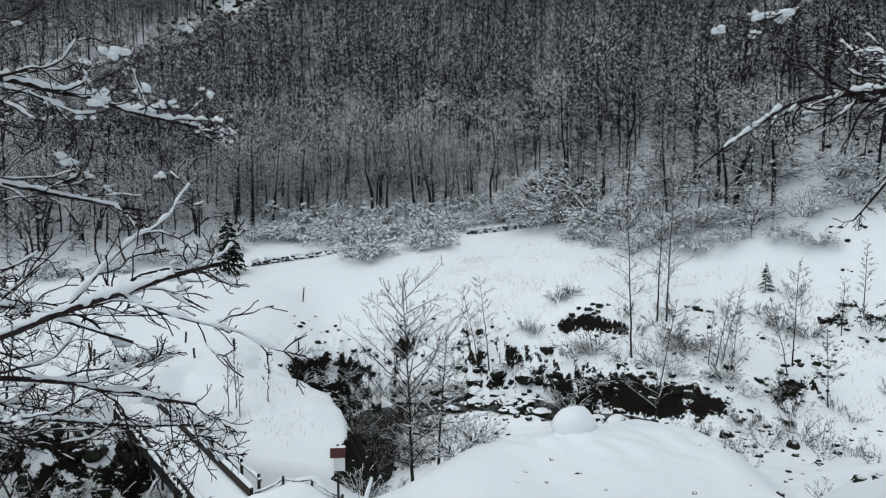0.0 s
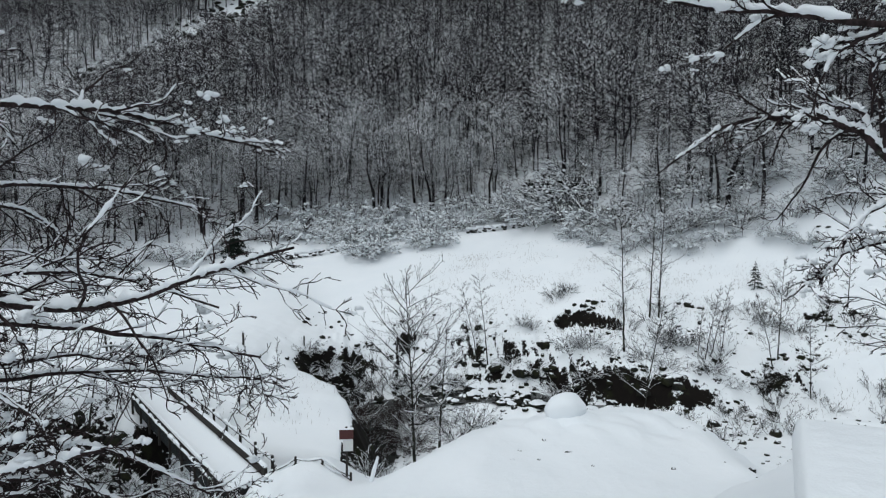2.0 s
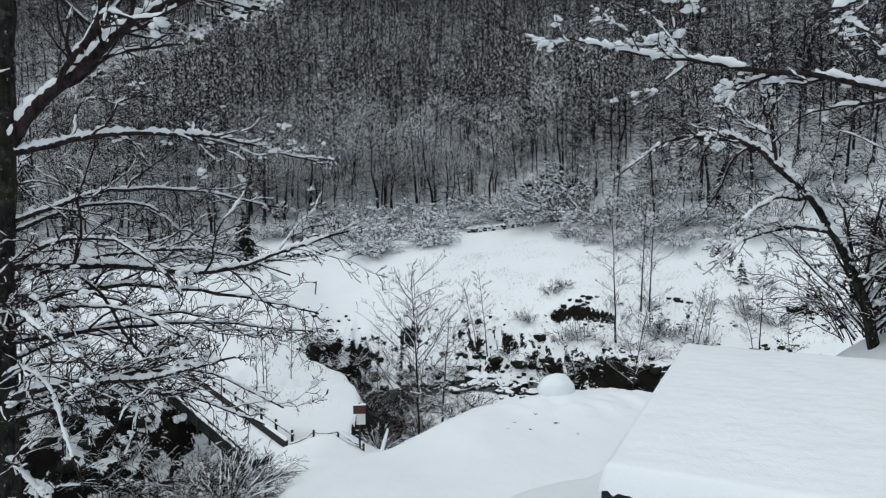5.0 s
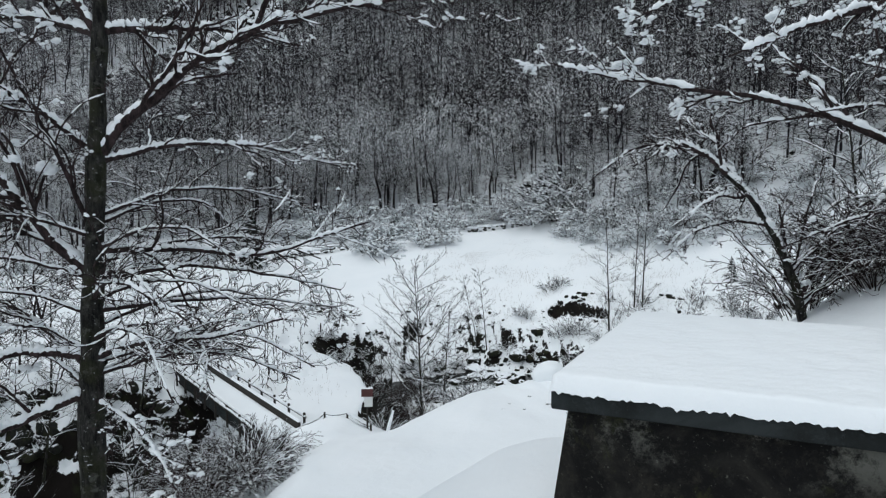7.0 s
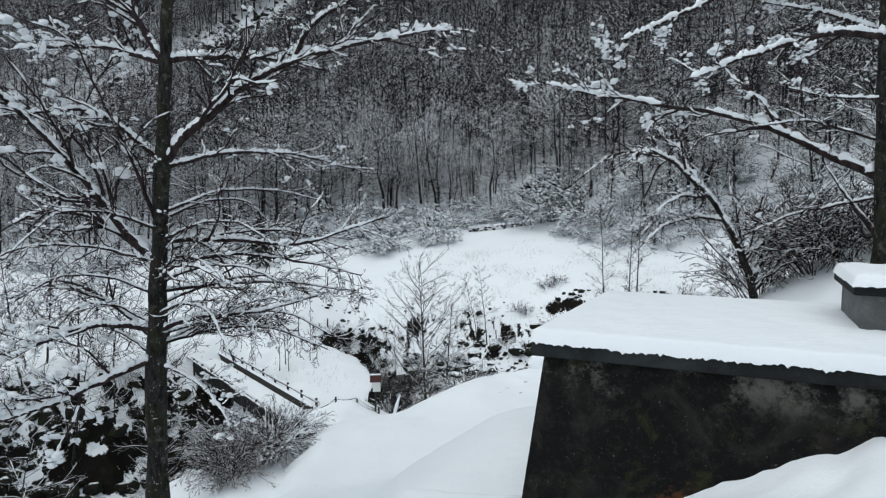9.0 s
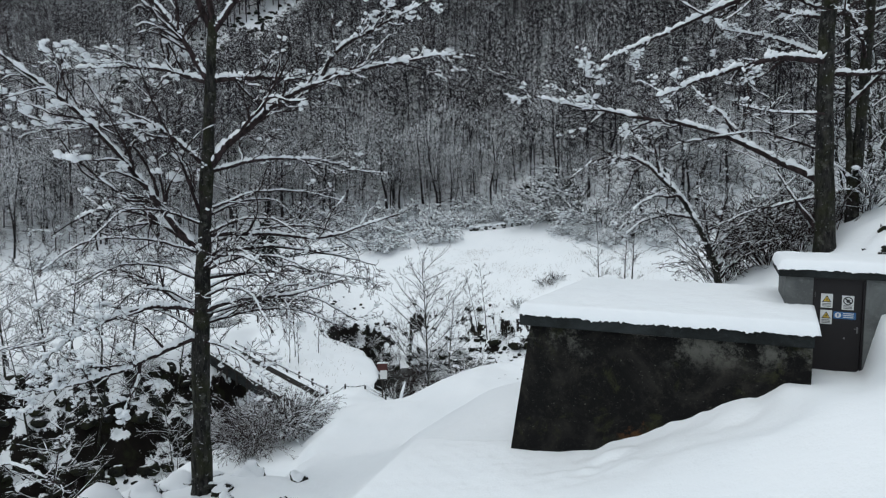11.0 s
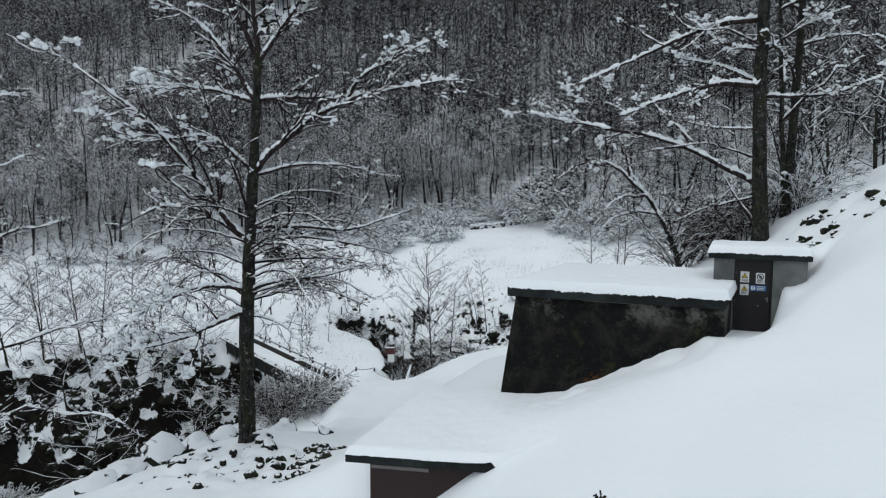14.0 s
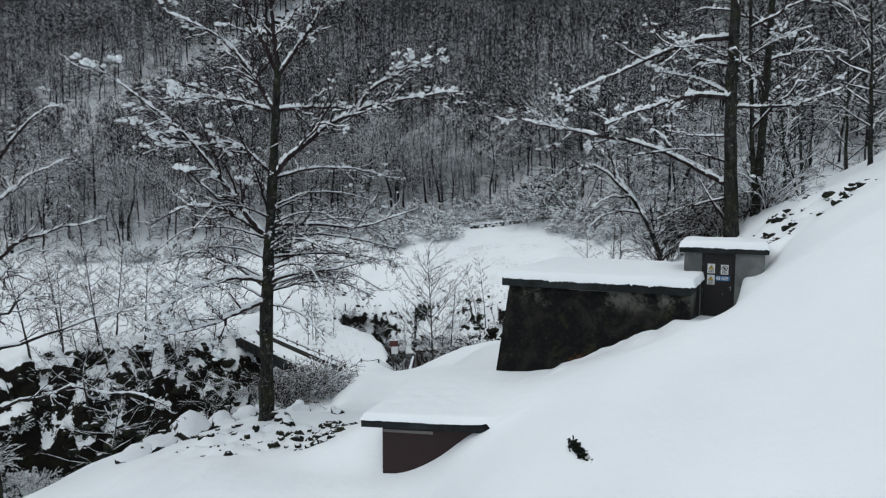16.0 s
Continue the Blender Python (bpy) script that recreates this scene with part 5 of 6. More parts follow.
def hut():
    ob = thing("valve_hut", (6.83, -0.22, 7.42), "small grey concrete hut with a dark steel door", "hut", rz=-25)
    W, D = 2.5, 2.2
    for name, a, b, y in (("left_wall", 0.14, 0.66, 0.12), ("right_wall", 1.60, W - 0.1, 0.12), ("back_wall", 0.66, 1.60, 0.32)):
        bm = bmesh.new()
        box(bm, a, b, y, D, -3.2, -0.12)
        part(name, bm, M_HUT, ob)
    bm = bmesh.new()
    box(bm, 0, W, 0, D + 0.1, -0.12, 0.06, 0.012)
    part("roof_slab", bm, M_CAP, ob)
    part("snow_cap", snow_slab(-0.03, W + 0.03, -0.04, D + 0.12, 0.06, 0.19, 0.05, 7, 0.03), M_SNOW, ob, "soft snow on the hut roof")
    bm = bmesh.new()
    for a, b, z0, z1 in ((0.662, 0.70, -2.45, -0.13), (1.56, 1.598, -2.45, -0.13), (0.70, 1.56, -0.18, -0.13)):
        box(bm, a, b, 0.17, 0.30, z0, z1)
    part("door_frame", bm, M_DOOR, ob)
    bm = bmesh.new()
    box(bm, 0.703, 1.557, 0.22, 0.26, -2.45, -0.185, 0.004)
    door = part("door", bm, M_DOOR, ob, "dark brown painted steel door")
    for z in (-0.5, -1.3, -2.1):
        bm = bmesh.new()
        box(bm, 0.690, 0.712, 0.19, 0.222, z - 0.05, z + 0.05, 0.004)
        part("hinge", bm, M_STEEL, door)
    bm = bmesh.new()
    box(bm, 1.48, 1.508, 0.209, 0.222, -1.28, -1.14, 0.004)
    box(bm, 1.43, 1.502, 0.178, 0.192, -1.19, -1.172, 0.005)
    box(bm, 1.486, 1.502, 0.18, 0.212, -1.19, -1.172)
    part("door_handle", bm, M_STEEL, door, "scratched steel lever handle")
    bm = bmesh.new()
    box(bm, 1.26, 1.285, 0.212, 0.222, -1.42, -1.38)
    part("keyhole_plate", bm, M_STEEL, door)
    y = 0.219
    for x0, z0, kind in ((0.82, -0.77, "warn"), (1.20, -0.79, "ban"), (0.82, -1.12, "warn"), (1.06, -0.99, "duty")):
        if kind == "duty":
            s = sheet("safety_sign", door, x0, x0 + 0.40, z0, z0 + 0.15, M_BLUE, y)
            ring = [(x0 + 0.08 + 0.058 * math.cos(a), z0 + 0.075 + 0.058 * math.sin(a)) for a in np.linspace(0, 2 * math.pi, 16, endpoint=False)]
            flat_shape("roundel", s, ring, M_WHITE, y - 0.0045)
            flat_shape("mark", s, [(x0 + 0.07, z0 + 0.04), (x0 + 0.09, z0 + 0.04), (x0 + 0.095, z0 + 0.11), (x0 + 0.065, z0 + 0.11)], M_BLUE, y - 0.007)
            for k in range(3):
                sheet("text_bar", s, x0 + 0.17, x0 + 0.36, z0 + 0.03 + 0.04 * k, z0 + 0.048 + 0.04 * k, M_WHITE, y - 0.0045, 0.001)
            continue
        s = sheet("safety_sign", door, x0, x0 + 0.215, z0, z0 + 0.30, M_WHITE, y)
        cx, cz = x0 + 0.1075, z0 + 0.19
        if kind == "warn":
            tri = [(cx - 0.085, cz - 0.07), (cx + 0.085, cz - 0.07), (cx, cz + 0.08)]
            flat_shape("triangle", s, tri, M_BLACK, y - 0.0045)
            flat_shape("triangle_field", s, [(cx + (a - cx) * 0.72, cz - 0.012 + (b - cz + 0.012) * 0.72) for a, b in tri], M_YELLOW, y - 0.007)
            flat_shape("bolt", s, [(cx - 0.012, cz - 0.045), (cx + 0.022, cz - 0.005), (cx + 0.004, cz - 0.005), (cx + 0.012, cz + 0.03), (cx - 0.018, cz - 0.012), (cx, cz - 0.012)], M_BLACK, y - 0.0095)
        else:
            for name, rad, mm, dy in (("ring", 0.088, M_BLACK, 0.0045), ("ring_field", 0.066, M_WHITE, 0.007)):
                flat_shape(name, s, [(cx + rad * math.cos(a), cz + rad * math.sin(a)) for a in np.linspace(0, 2 * math.pi, 20, endpoint=False)], mm, y - dy)
            flat_shape("slash", s, [(cx - 0.055, cz + 0.035), (cx - 0.035, cz + 0.055), (cx + 0.055, cz - 0.035), (cx + 0.035, cz - 0.055)], M_BLACK, y - 0.0095)
            flat_shape("figure", s, [(cx - 0.04, cz - 0.02), (cx + 0.0, cz - 0.045), (cx + 0.045, cz + 0.01), (cx + 0.01, cz + 0.04)], M_BLACK, y - 0.012)
        for k in range(3):
            sheet("text_bar", s, x0 + 0.03, x0 + 0.185, z0 + 0.025 + 0.028 * k, z0 + 0.038 + 0.028 * k, M_BLACK, y - 0.0045, 0.001)
    return ob


def garage():
    ob = thing("garage", (-2.78, -3.48, 3.05), "low garage with dark red wall half buried in snow", "garage", rz=-20.6)
    bm = bmesh.new()
    box(bm, 0.52, 4.6, 0.25, 4.2, -2.6, -0.16)
    part("wall", bm, M_RED, ob)
    bm = bmesh.new()
    box(bm, 0.56, 2.0, 0.222, 0.247, -0.40, -0.32)
    part("trim_board", bm, M_TRIM, ob, "pale worn strip under the roof edge")
    bm = bmesh.new()
    box(bm, 0, 4.8, 0, 4.3, -0.21, 0.0, 0.01)
    part("roof_slab", bm, M_CAP, ob)
    cap = part("snow_cap", snow_slab(-0.02, 7.4, -0.035, 7.0, 0.0, 0.16, 0.08, 12, 0.016), M_SNOW, ob, "even snow on the garage roof")
    # the roof climbs to the right, and its snow runs out into the snow of the slope
    for c in ob.children:
        for v in c.data.vertices:
            v.co.z += 0.09 * v.co.x if v.co.z > -1 else 0
    m = ob.matrix_world
    places = np.array([tuple(m @ v.co) for v in cap.data.vertices])
    ground = height(places[:, 0], places[:, 1]) - m.translation.z
    for v, g in zip(cap.data.vertices, ground):
        rise = g - v.co.z
        if v.co.y < 0 and v.co.x > 3.55:
            v.co.z -= 0.5 * float(ramp01((v.co.x - 3.55) / 0.4))
            continue
        v.co.z += 0.16 * math.log1p(math.exp(min(rise / 0.16, 30))) - 0.1 * float(ramp01((rise - 0.35) / 0.5)) - 1.2 * float(ramp01((max(v.co.x - 4.8, v.co.y - 4.3) - 0.4) / 1.6)) * float(rise < 0.35)


# ---- bridge, rails, sign ----
def bridge():
    ux, uy = -0.632, 0.775
    ang = math.degrees(math.atan2(uy, ux))
    L = 17.6
    ob = thing("footbridge", (-8.56, 26.2, -4.35), "narrow snow-covered bridge with dark side beams", "bridge", rz=ang)
    bm = bmesh.new()
    box(bm, -0.3, L, -0.2, 2.3, -0.7, -0.06, 0.03)
    part("deck", bm, M_CAP, ob)
    part("deck_snow", snow_slab(-0.3, L + 0.4, 0.06, 2.01, -0.06, 0.16, 0.2, 17, 0.0), M_SNOW, ob)
    r = np.random.RandomState(77)
    for s, y0 in ((0, -0.1), (1, 2.05)):
        bm = bmesh.new()
        box(bm, 0, L, y0, y0 + 0.16, -0.3, 0.42, 0.02)
        beam = part("side_beam", bm, M_PLANK, ob, "dark wet timber beam")
        part("beam_snow", snow_slab(-0.03, L, y0 - 0.02, y0 + 0.19, 0.42, 0.12, 0.055, 18 + s, 0.02), M_SNOW, beam)
        yo = y0 - 0.42 if s == 0 else y0 + 0.5
        tw = Twigs()
        tw.tubes(np.array([[(0.2 + k * (L - 0.4) / 8, yo, 0.46 + r.uniform(-0.02, 0.02)) for k in range(9)]]), np.full((1, 9), 0.05), 6)
        rail = part_mesh("rail", tw.mesh("rail", M_PLANK), ob)
        sn = Twigs()
        snow_on(sn, r, np.array([[(0.2 + k * (L - 0.4) / 24, yo, 0.46) for k in range(25)]]), np.full((1, 25), 0.06), 0.11, 1.0, 0.9, 6)
        tagged(part_mesh("rail_snow", sn.mesh("rail_snow", M_SNOW), rail), kind="stuff")
        for k in range(9):
            bm = bmesh.new()
            x = 0.4 + k * (L - 0.8) / 8
            box(bm, x - 0.06, x + 0.06, yo - 0.06, yo + 0.06, -0.7, 0.72, 0.01)
            part("post", bm, M_PLANK, ob)
    for x0, x1 in ((-0.9, 1.6), (L - 1.6, L + 0.6)):
        bm = bmesh.new()
        box(bm, x0, x1, -0.15, 2.25, -4.0, -0.7, 0.04)
        part("abutment", bm, M_WET, ob)


def sign_board():
    x, y = -4.45, 24.95
    z = h1(x, y)
    ob = thing("sign_post", (x, y, z), "dark red notice board over a white panel on a post", "sign", rz=6)
    top = -1.55 - z
    bm = bmesh.new()
    box(bm, -0.05, 0.05, -0.05, 0.05, -0.4, top + 0.1, 0.008)
    part("post", bm, M_PLANK, ob)
    bm = bmesh.new()
    box(bm, -0.32, 0.32, -0.09, -0.055, top - 0.45, top, 0.006)
    part("red_board", bm, M_SIGNRED, ob)
    bm = bmesh.new()
    box(bm, -0.16, 0.30, -0.085, -0.055, top - 1.02, top - 0.46, 0.006)
    part("white_panel", bm, M_WHITE, ob)
    part("snow_cap", snow_slab(-0.33, 0.33, -0.10, 0.06, top, 0.06, 0.03, 5, 0.0), M_SNOW, ob)


def low_fence():
    r = np.random.RandomState(4)
    a, b = np.array([-8.3, 26.0]), np.array([-4.2, 24.5])
    ob = thing("low_fence", (a[0], a[1], h1(*a)), "low dark wooden rail fence beside the bridge end", "fence")
    zs = [h1(*(a + (b - a) * k / 3)) - h1(*a) for k in range(4)]
    for k in range(4):
        p = (b - a) * k / 3
        bm = bmesh.new()
        box(bm, p[0] - 0.05, p[0] + 0.05, p[1] - 0.05, p[1] + 0.05, zs[k] - 0.4, zs[k] + 0.26 + 0.12 * (k % 2), 0.008)
        part("post", bm, M_PLANK, ob)
    for h in (0.05, 0.24):
        tw, sn = Twigs(), Twigs()
        u = np.linspace(0, 1, 10)
        line = np.stack([(b - a)[0] * u, (b - a)[1] * u, np.interp(u * 3, range(4), zs) + h - 0.07 * np.abs(np.sin(u * 9.4))], 1) + r.normal(0, 0.02, (10, 3))
        tw.tubes(line[None], np.full((1, 10), 0.026), 6)
        rail = part_mesh("rail", tw.mesh("rail", M_PLANK), ob)
        snow_on(sn, r, line[None], np.full((1, 10), 0.035), 0.05, 0.8, 0.9, 5)
        tagged(part_mesh("rail_snow", sn.mesh("rail_snow", M_SNOW), rail), kind="stuff")
    x, y = -3.35, 24.3
    ob = thing("leaning_stake", (x, y, h1(x, y)), "leaning wooden stake caked with snow", "stake")
    tw = Twigs()
    tw.tubes(np.array([[(0, 0, -0.3), (0.2, 0, 0.5), (0.4, 0, 1.2)]]), np.array([[0.10, 0.10, 0.06]]), 7)
    part_mesh("stake", tw.mesh("stake", M_SNOW), ob)


def fence_posts():
    for x, y, h in ((-16.5, 47.4, 1.0), (-12.8, 53.1, 0.9), (-18.6, 44.8, 0.8), (-20.7, 48.2, 0.9), (-15.5, 66.7, 1.6), (-24.5, 42.0, 1.2), (-25.6, 43.5, 1.2)):
        ob = thing("fence_post", (x, y, h1(x, y)), "short dark wooden fence post in the snowy meadow", "post", "posts in the meadow")
        bm = bmesh.new()
        v = box(bm, -0.06, 0.06, -0.06, 0.06, -0.3, h, 0.012)
        bmesh.ops.rotate(bm, verts=bm.verts, cent=(0, 0, 0), matrix=Matrix.Rotation(radians((x * 7) % 12 - 6), 3, "Y"))
        part("post", bm, M_PLANK, ob)


# ---- stones ----
def stone_mesh(name, seed, material, squash=0.7, sub=2, sharp=0.35):
    r = np.random.RandomState(seed)
    bm = bmesh.new()
    bmesh.ops.create_icosphere(bm, subdivisions=sub, radius=1.0)
    off = Vector(r.uniform(-50, 50, 3))
    for v in bm.verts:
        n = noise.noise(v.co * 1.1 + off) + 0.5 * noise.noise(v.co * 2.6 + off)
        v.co *= 1 + sharp * n
        v.co.z *= squash
    for f in bm.faces:
        f.smooth = sub > 1
    me = bpy.data.meshes.new(name)
    bm.to_mesh(me)
    bm.free()
    me.materials.append(material)
    return me


SNOWY = [stone_mesh("rock", 80 + i, bark_material("deep_snowy_rock", (0.005, 0.006, 0.005), (0.026, 0.026, 0.023), 0.52, 0.7, 0.0, 1.0), 0.9, 3, 0.55) for i in range(3)]
ROCKS = [stone_mesh("rock", 60 + i, M_ROCK, 0.75, 2, 0.5) for i in range(6)]


def rock(x, y, s, r, label, group, sink=0.3, flat=1.0):
    ob = new("rock", ROCKS[r.randint(0, 6)])
    ob.matrix_world = pose(x, y, h1(x, y) - sink * s + 0.15 * s, r.uniform(-15, 15), r.uniform(-15, 15), r.uniform(0, 360)) @ Matrix.Diagonal((s * r.uniform(0.8, 1.4), s * r.uniform(0.7, 1.1), s * flat * r.uniform(0.7, 1.1), 1))
    return tagged(ob, label, "rock", group)


LOOSE = []


def loose_rock(x, y, s, r, sink=0.2, flat=1.0):
    """One of the many stones that are joined into one heap."""
    if on_mound(x, y) or (-24 < x < -14.5 and 36 < y < 48):
        return
    LOOSE.append((r.randint(0, 6), pose(x, y, h1(x, y) - sink * s + 0.15 * s, r.uniform(-15, 15), r.uniform(-15, 15), r.uniform(0, 360)) @ Matrix.Diagonal((s * r.uniform(0.8, 1.4), s * r.uniform(0.7, 1.1), s * flat * r.uniform(0.7, 1.1), 1))))


def join_loose():
    base = []
    for me in ROCKS:
        co = np.empty(len(me.vertices) * 3)
        me.vertices.foreach_get("co", co)
        base.append((np.c_[co.reshape(-1, 3), np.ones(len(me.vertices))], np.array([tuple(p.vertices) for p in me.polygons])))
    vs, fs, n = [], [], 0
    for k, m in LOOSE:
        v, f = base[k]
        vs.append((v @ np.array(m).T)[:, :3])
        fs.append(f + n)
        n += len(v)
    tagged(new("bank_rocks", mesh_from("bank_rocks", np.concatenate(vs), np.concatenate(fs), M_ROCK)), "countless dark snow-capped stones along the stream banks", "rocks", kind="stuff")


def rocks():
    r = np.random.RandomState(15)
    for i in range(84):
        x, y = r.uniform(-9.6, -4.4), r.uniform(-0.6, 3.9)
        if x < -8.4 and y < 0.2:
            continue
        rock(x, y, 0.05 + 0.15 * r.uniform(0, 1) ** 1.6, r, "dark stone half hidden under snow beside the alder", "stones round the alder", 0.35)
    for i in range(48):
        rock(-4.75 + r.normal(0, 0.4), 2.3 + r.normal(0, 0.9), r.uniform(0.08, 0.2), r, "dark stone in a snowy heap beside the alder", "stones round the alder", 0.2)
    for x, y, s in ((-10.5, 3.6, 0.85), (-9.5, 4.6, 0.62), (-7.1, 4.5, 0.28), (-11.2, 2.8, 0.7), (-8.9, 2.9, 0.42), (-9.0, 5.5, 0.55), (-10.0, 5.0, 0.6), (-8.3, 6.0, 0.4), (-6.9, 6.2, 0.42), (-11.6, 1.9, 0.6), (-6.6, 3.4, 0.32), (-5.2, 5.9, 0.36)):
        rock(x, y, s, r, "snow-capped boulder at the edge of the bank", "boulders on the bank", 0.3).data = SNOWY[int(s * 10) % 3]
    for i in range(44):
        x, y = r.uniform(9.9, 13.4), r.uniform(-0.6, 3.2)
        stone = rock(x, y, 0.06 + 0.2 * r.uniform(0, 1) ** 2, r, "small dark stone poking out of the snowy slope", "stones on the slope", 0.3)
        if i % 4:
            stone.data = SNOWY[i % 3]
    # along the stream
    n = 0
    while n < 120:
        k = r.uniform(2.5, 14)
        i = int(k)
        p = STREAM[i] + (STREAM[i + 1] - STREAM[i]) * (k - i)
        w = (STREAM[i + 1] - STREAM[i])[:2]
        w = w / np.linalg.norm(w)
        d = r.uniform(-3, 7.5)
        x, y = p[0] + w[1] * d, p[1] - w[0] * d
        s = r.uniform(0.25, 0.8)
        loose_rock(x, y, s * 0.8, r, 0.2)
        n += 1
    for lo, hi, count, d0, d1 in ((12.0, 15.2, 90, 1.2, 7.0), (5.6, 9.2, 50, 1.0, 4.4), (3.2, 5.6, 30, 1.0, 3.4)):
        for i in range(count):
            k = r.uniform(lo, hi)
            j = int(k)
            p, w = STREAM[j] + (STREAM[j + 1] - STREAM[j]) * (k - j), (STREAM[j + 1] - STREAM[j])[:2]
            w = w / np.linalg.norm(w)
            d = r.uniform(d0, d1)
            loose_rock(p[0] + w[1] * d, p[1] - w[0] * d, 0.2 + 0.5 * r.uniform(0, 1) ** 2, r, 0.1, 0.8)
    for i in range(46):
        x = r.uniform(-31, -16)
        y = 31 + (x + 15) * 0.9 + r.uniform(-1, 9) + (4 if x > -19 else 1)
        loose_rock(x, y, r.uniform(0.25, 0.75), r, 0.2)
    for x, y, s in ((14.2, 60.4, 1.2), (12.4, 60.2, 1.0), (16.2, 60.4, 0.8), (24.4, 58.1, 0.8), (25.6, 57.6, 0.7), (24.0, 42.5, 0.9), (35.7, 53.9, 1.0), (34.3, 53.5, 0.8), (36.9, 51.4, 1.0), (28.0, 47.1, 0.9), (26.8, 47.0, 0.7), (29.2, 46.6, 0.7),
                    (3.0, 56.5, 1.0), (4.4, 56.7, 0.8), (1.6, 56.0, 0.7), (38.5, 58.0, 0.6), (41.0, 60.5, 0.7), (43.5, 63.0, 0.8), (39.5, 62.0, 0.6), (45.0, 61.0, 0.7), (42.0, 66.5, 0.8), (45.5, 67.0, 0.8), (47.5, 69.0, 0.9), (40.5, 65.0, 0.5), (44.0, 70.0, 0.8)):
        for k in range(3):
            loose_rock(x + r.normal(0, 0.75) * s, y + r.normal(0, 0.35) * s, s * r.uniform(0.2, 0.5), r, 0.2, 0.9)
    for x, y, s in ((3.2, 23.0, 0.16), (3.9, 22.0, 0.10), (5.2, 22.6, 0.14), (5.9, 21.2, 0.10), (2.8, 21.8, 0.10), (4.4, 24.0, 0.12), (11.6, 18.5, 0.26), (12.6, 17.6, 0.3), (13.5, 18.4, 0.32), (9.0, 21.0, 0.12)):
        rock(x, y, s, r, "small dark stone in the snow of the terrace", "stones on the terrace", 0.55)
    for x, y, s in ((17.9, 45.1, 0.7), (22.7, 43.7, 0.8), (21.4, 43.6, 0.9), (15.7, 27.8, 0.6), (23.2, 42.0, 0.9), (11.2, 25.7, 0.3), (12.0, 25.6, 0.4), (27.2, 45.0, 0.8), (28.3, 45.5, 0.9), (29.6, 47.1, 0.9), (26.2, 44.9, 0.8), (24.6, 45.0, 0.7), (11.3, 15.4, 0.5), (11.0, 15.4, 0.4), (35.3, 49.0, 0.9), (34.9, 51.8, 0.9), (34.5, 52.8, 0.8),
                    (23.2, 54.8, 0.8), (22.5, 55.4, 0.8), (14.3, 59.5, 1.0), (12.7, 60.0, 1.0), (3.5, 56.5, 0.9), (4.5, 55.3, 0.8), (0.9, 57.9, 0.7), (30.8, 46.8, 0.7), (31.0, 48.2, 0.8), (10.2, 0.2, 0.35), (-21.6, 43.0, 0.9), (-20.9, 43.2, 0.8)):
        for k in range(4):
            loose_rock(x + r.normal(0, 0.7) * s, y + r.normal(0, 0.4) * s, s * (0.1 + 0.3 * r.uniform(0, 1) ** 2), r, 0.35, 0.8)
    x, y = 6.0, 27.2
    ob = new("snow_boulder", stone_mesh("snow_boulder", 90, M_SNOW, 0.85, 3, 0.18))
    ob.matrix_world = pose(x, y, h1(x, y) + 0.25, 0, 0, 20) @ Matrix.Diagonal((1.05, 0.9, 0.95, 1))
    tagged(ob, "boulder wholly rounded over with snow at the terrace edge", "boulder")
    # small stones and clods that show through along both banks
    for i in range(420):
        k = r.uniform(2.2, 10.5)
        j = int(k)
        p, w = STREAM[j] + (STREAM[j + 1] - STREAM[j]) * (k - j), (STREAM[j + 1] - STREAM[j])[:2]
        w = w / np.linalg.norm(w)
        d = r.choice([-1, 1], p=[0.45, 0.55]) * (2 + np.abs(r.normal(0, 4.5)))
        x, y = p[0] + w[1] * d, p[1] - w[0] * d
        if y > 26 and not (x < -7 and 33 < y < 48):
            loose_rock(x, y, 0.07 + 0.2 * r.uniform(0, 1) ** 2, r, 0.0, 0.9)
    for i in range(240):
        x, y = r.uniform(15, 37), r.uniform(38, 58)
        if y < 62 - 0.25 * x and wobble(np.array([x]), np.array([y]), 6, 30)[0] > -0.1:
            loose_rock(x, y, 0.05 + 0.16 * r.uniform(0, 1) ** 2, r, 0.1, 0.9)
    # first three: added to darken the hollow under the hazels; last two: terrace rocks
    for x, y, s in ((16.0, 92.0, 0.9), (18.0, 90.5, 0.9), (19.8, 88.5, 0.8), (11.8, 15.0, 0.35), (12.4, 15.8, 0.3)):
        rock(x, y, s, r, "dark rock standing in for the dark hollow below bent hazels", "rocks below the hazels", 0.1, 0.8)
    for i in range(34):
        k = r.uniform(3.6, 6.4)
        j = int(k)
        p = STREAM[j] + (STREAM[j + 1] - STREAM[j]) * (k - j)
        rock(p[0] + r.normal(0, 1.0), p[1] + r.normal(0, 1.0), r.uniform(0.3, 0.85), r, "snow-capped stone standing in the dark stream", "stones in the stream", -0.3, 0.8).data = SNOWY[i % 3]
    for i in range(260):
        x, y = r.uniform(9.5, 30), r.uniform(15, 40)
        if x > 9.5 + 0.25 * (y - 15) and wobble(np.array([x]), np.array([y]), 5, 33)[0] > 0.1:
            loose_rock(x, y, 0.05 + 0.2 * r.uniform(0, 1) ** 2, r, 0.15, 0.9)
    # scree in the gully
    for i in range(620):
        y = r.uniform(132, 185)
        x = -56 + (y - 154) * 0.94 - 2 * math.sin(y * 0.16) + r.normal(0, 5.0)
        loose_rock(x, y, 0.25 + 0.7 * r.uniform(0, 1) ** 2, r, 0.1, 0.9)


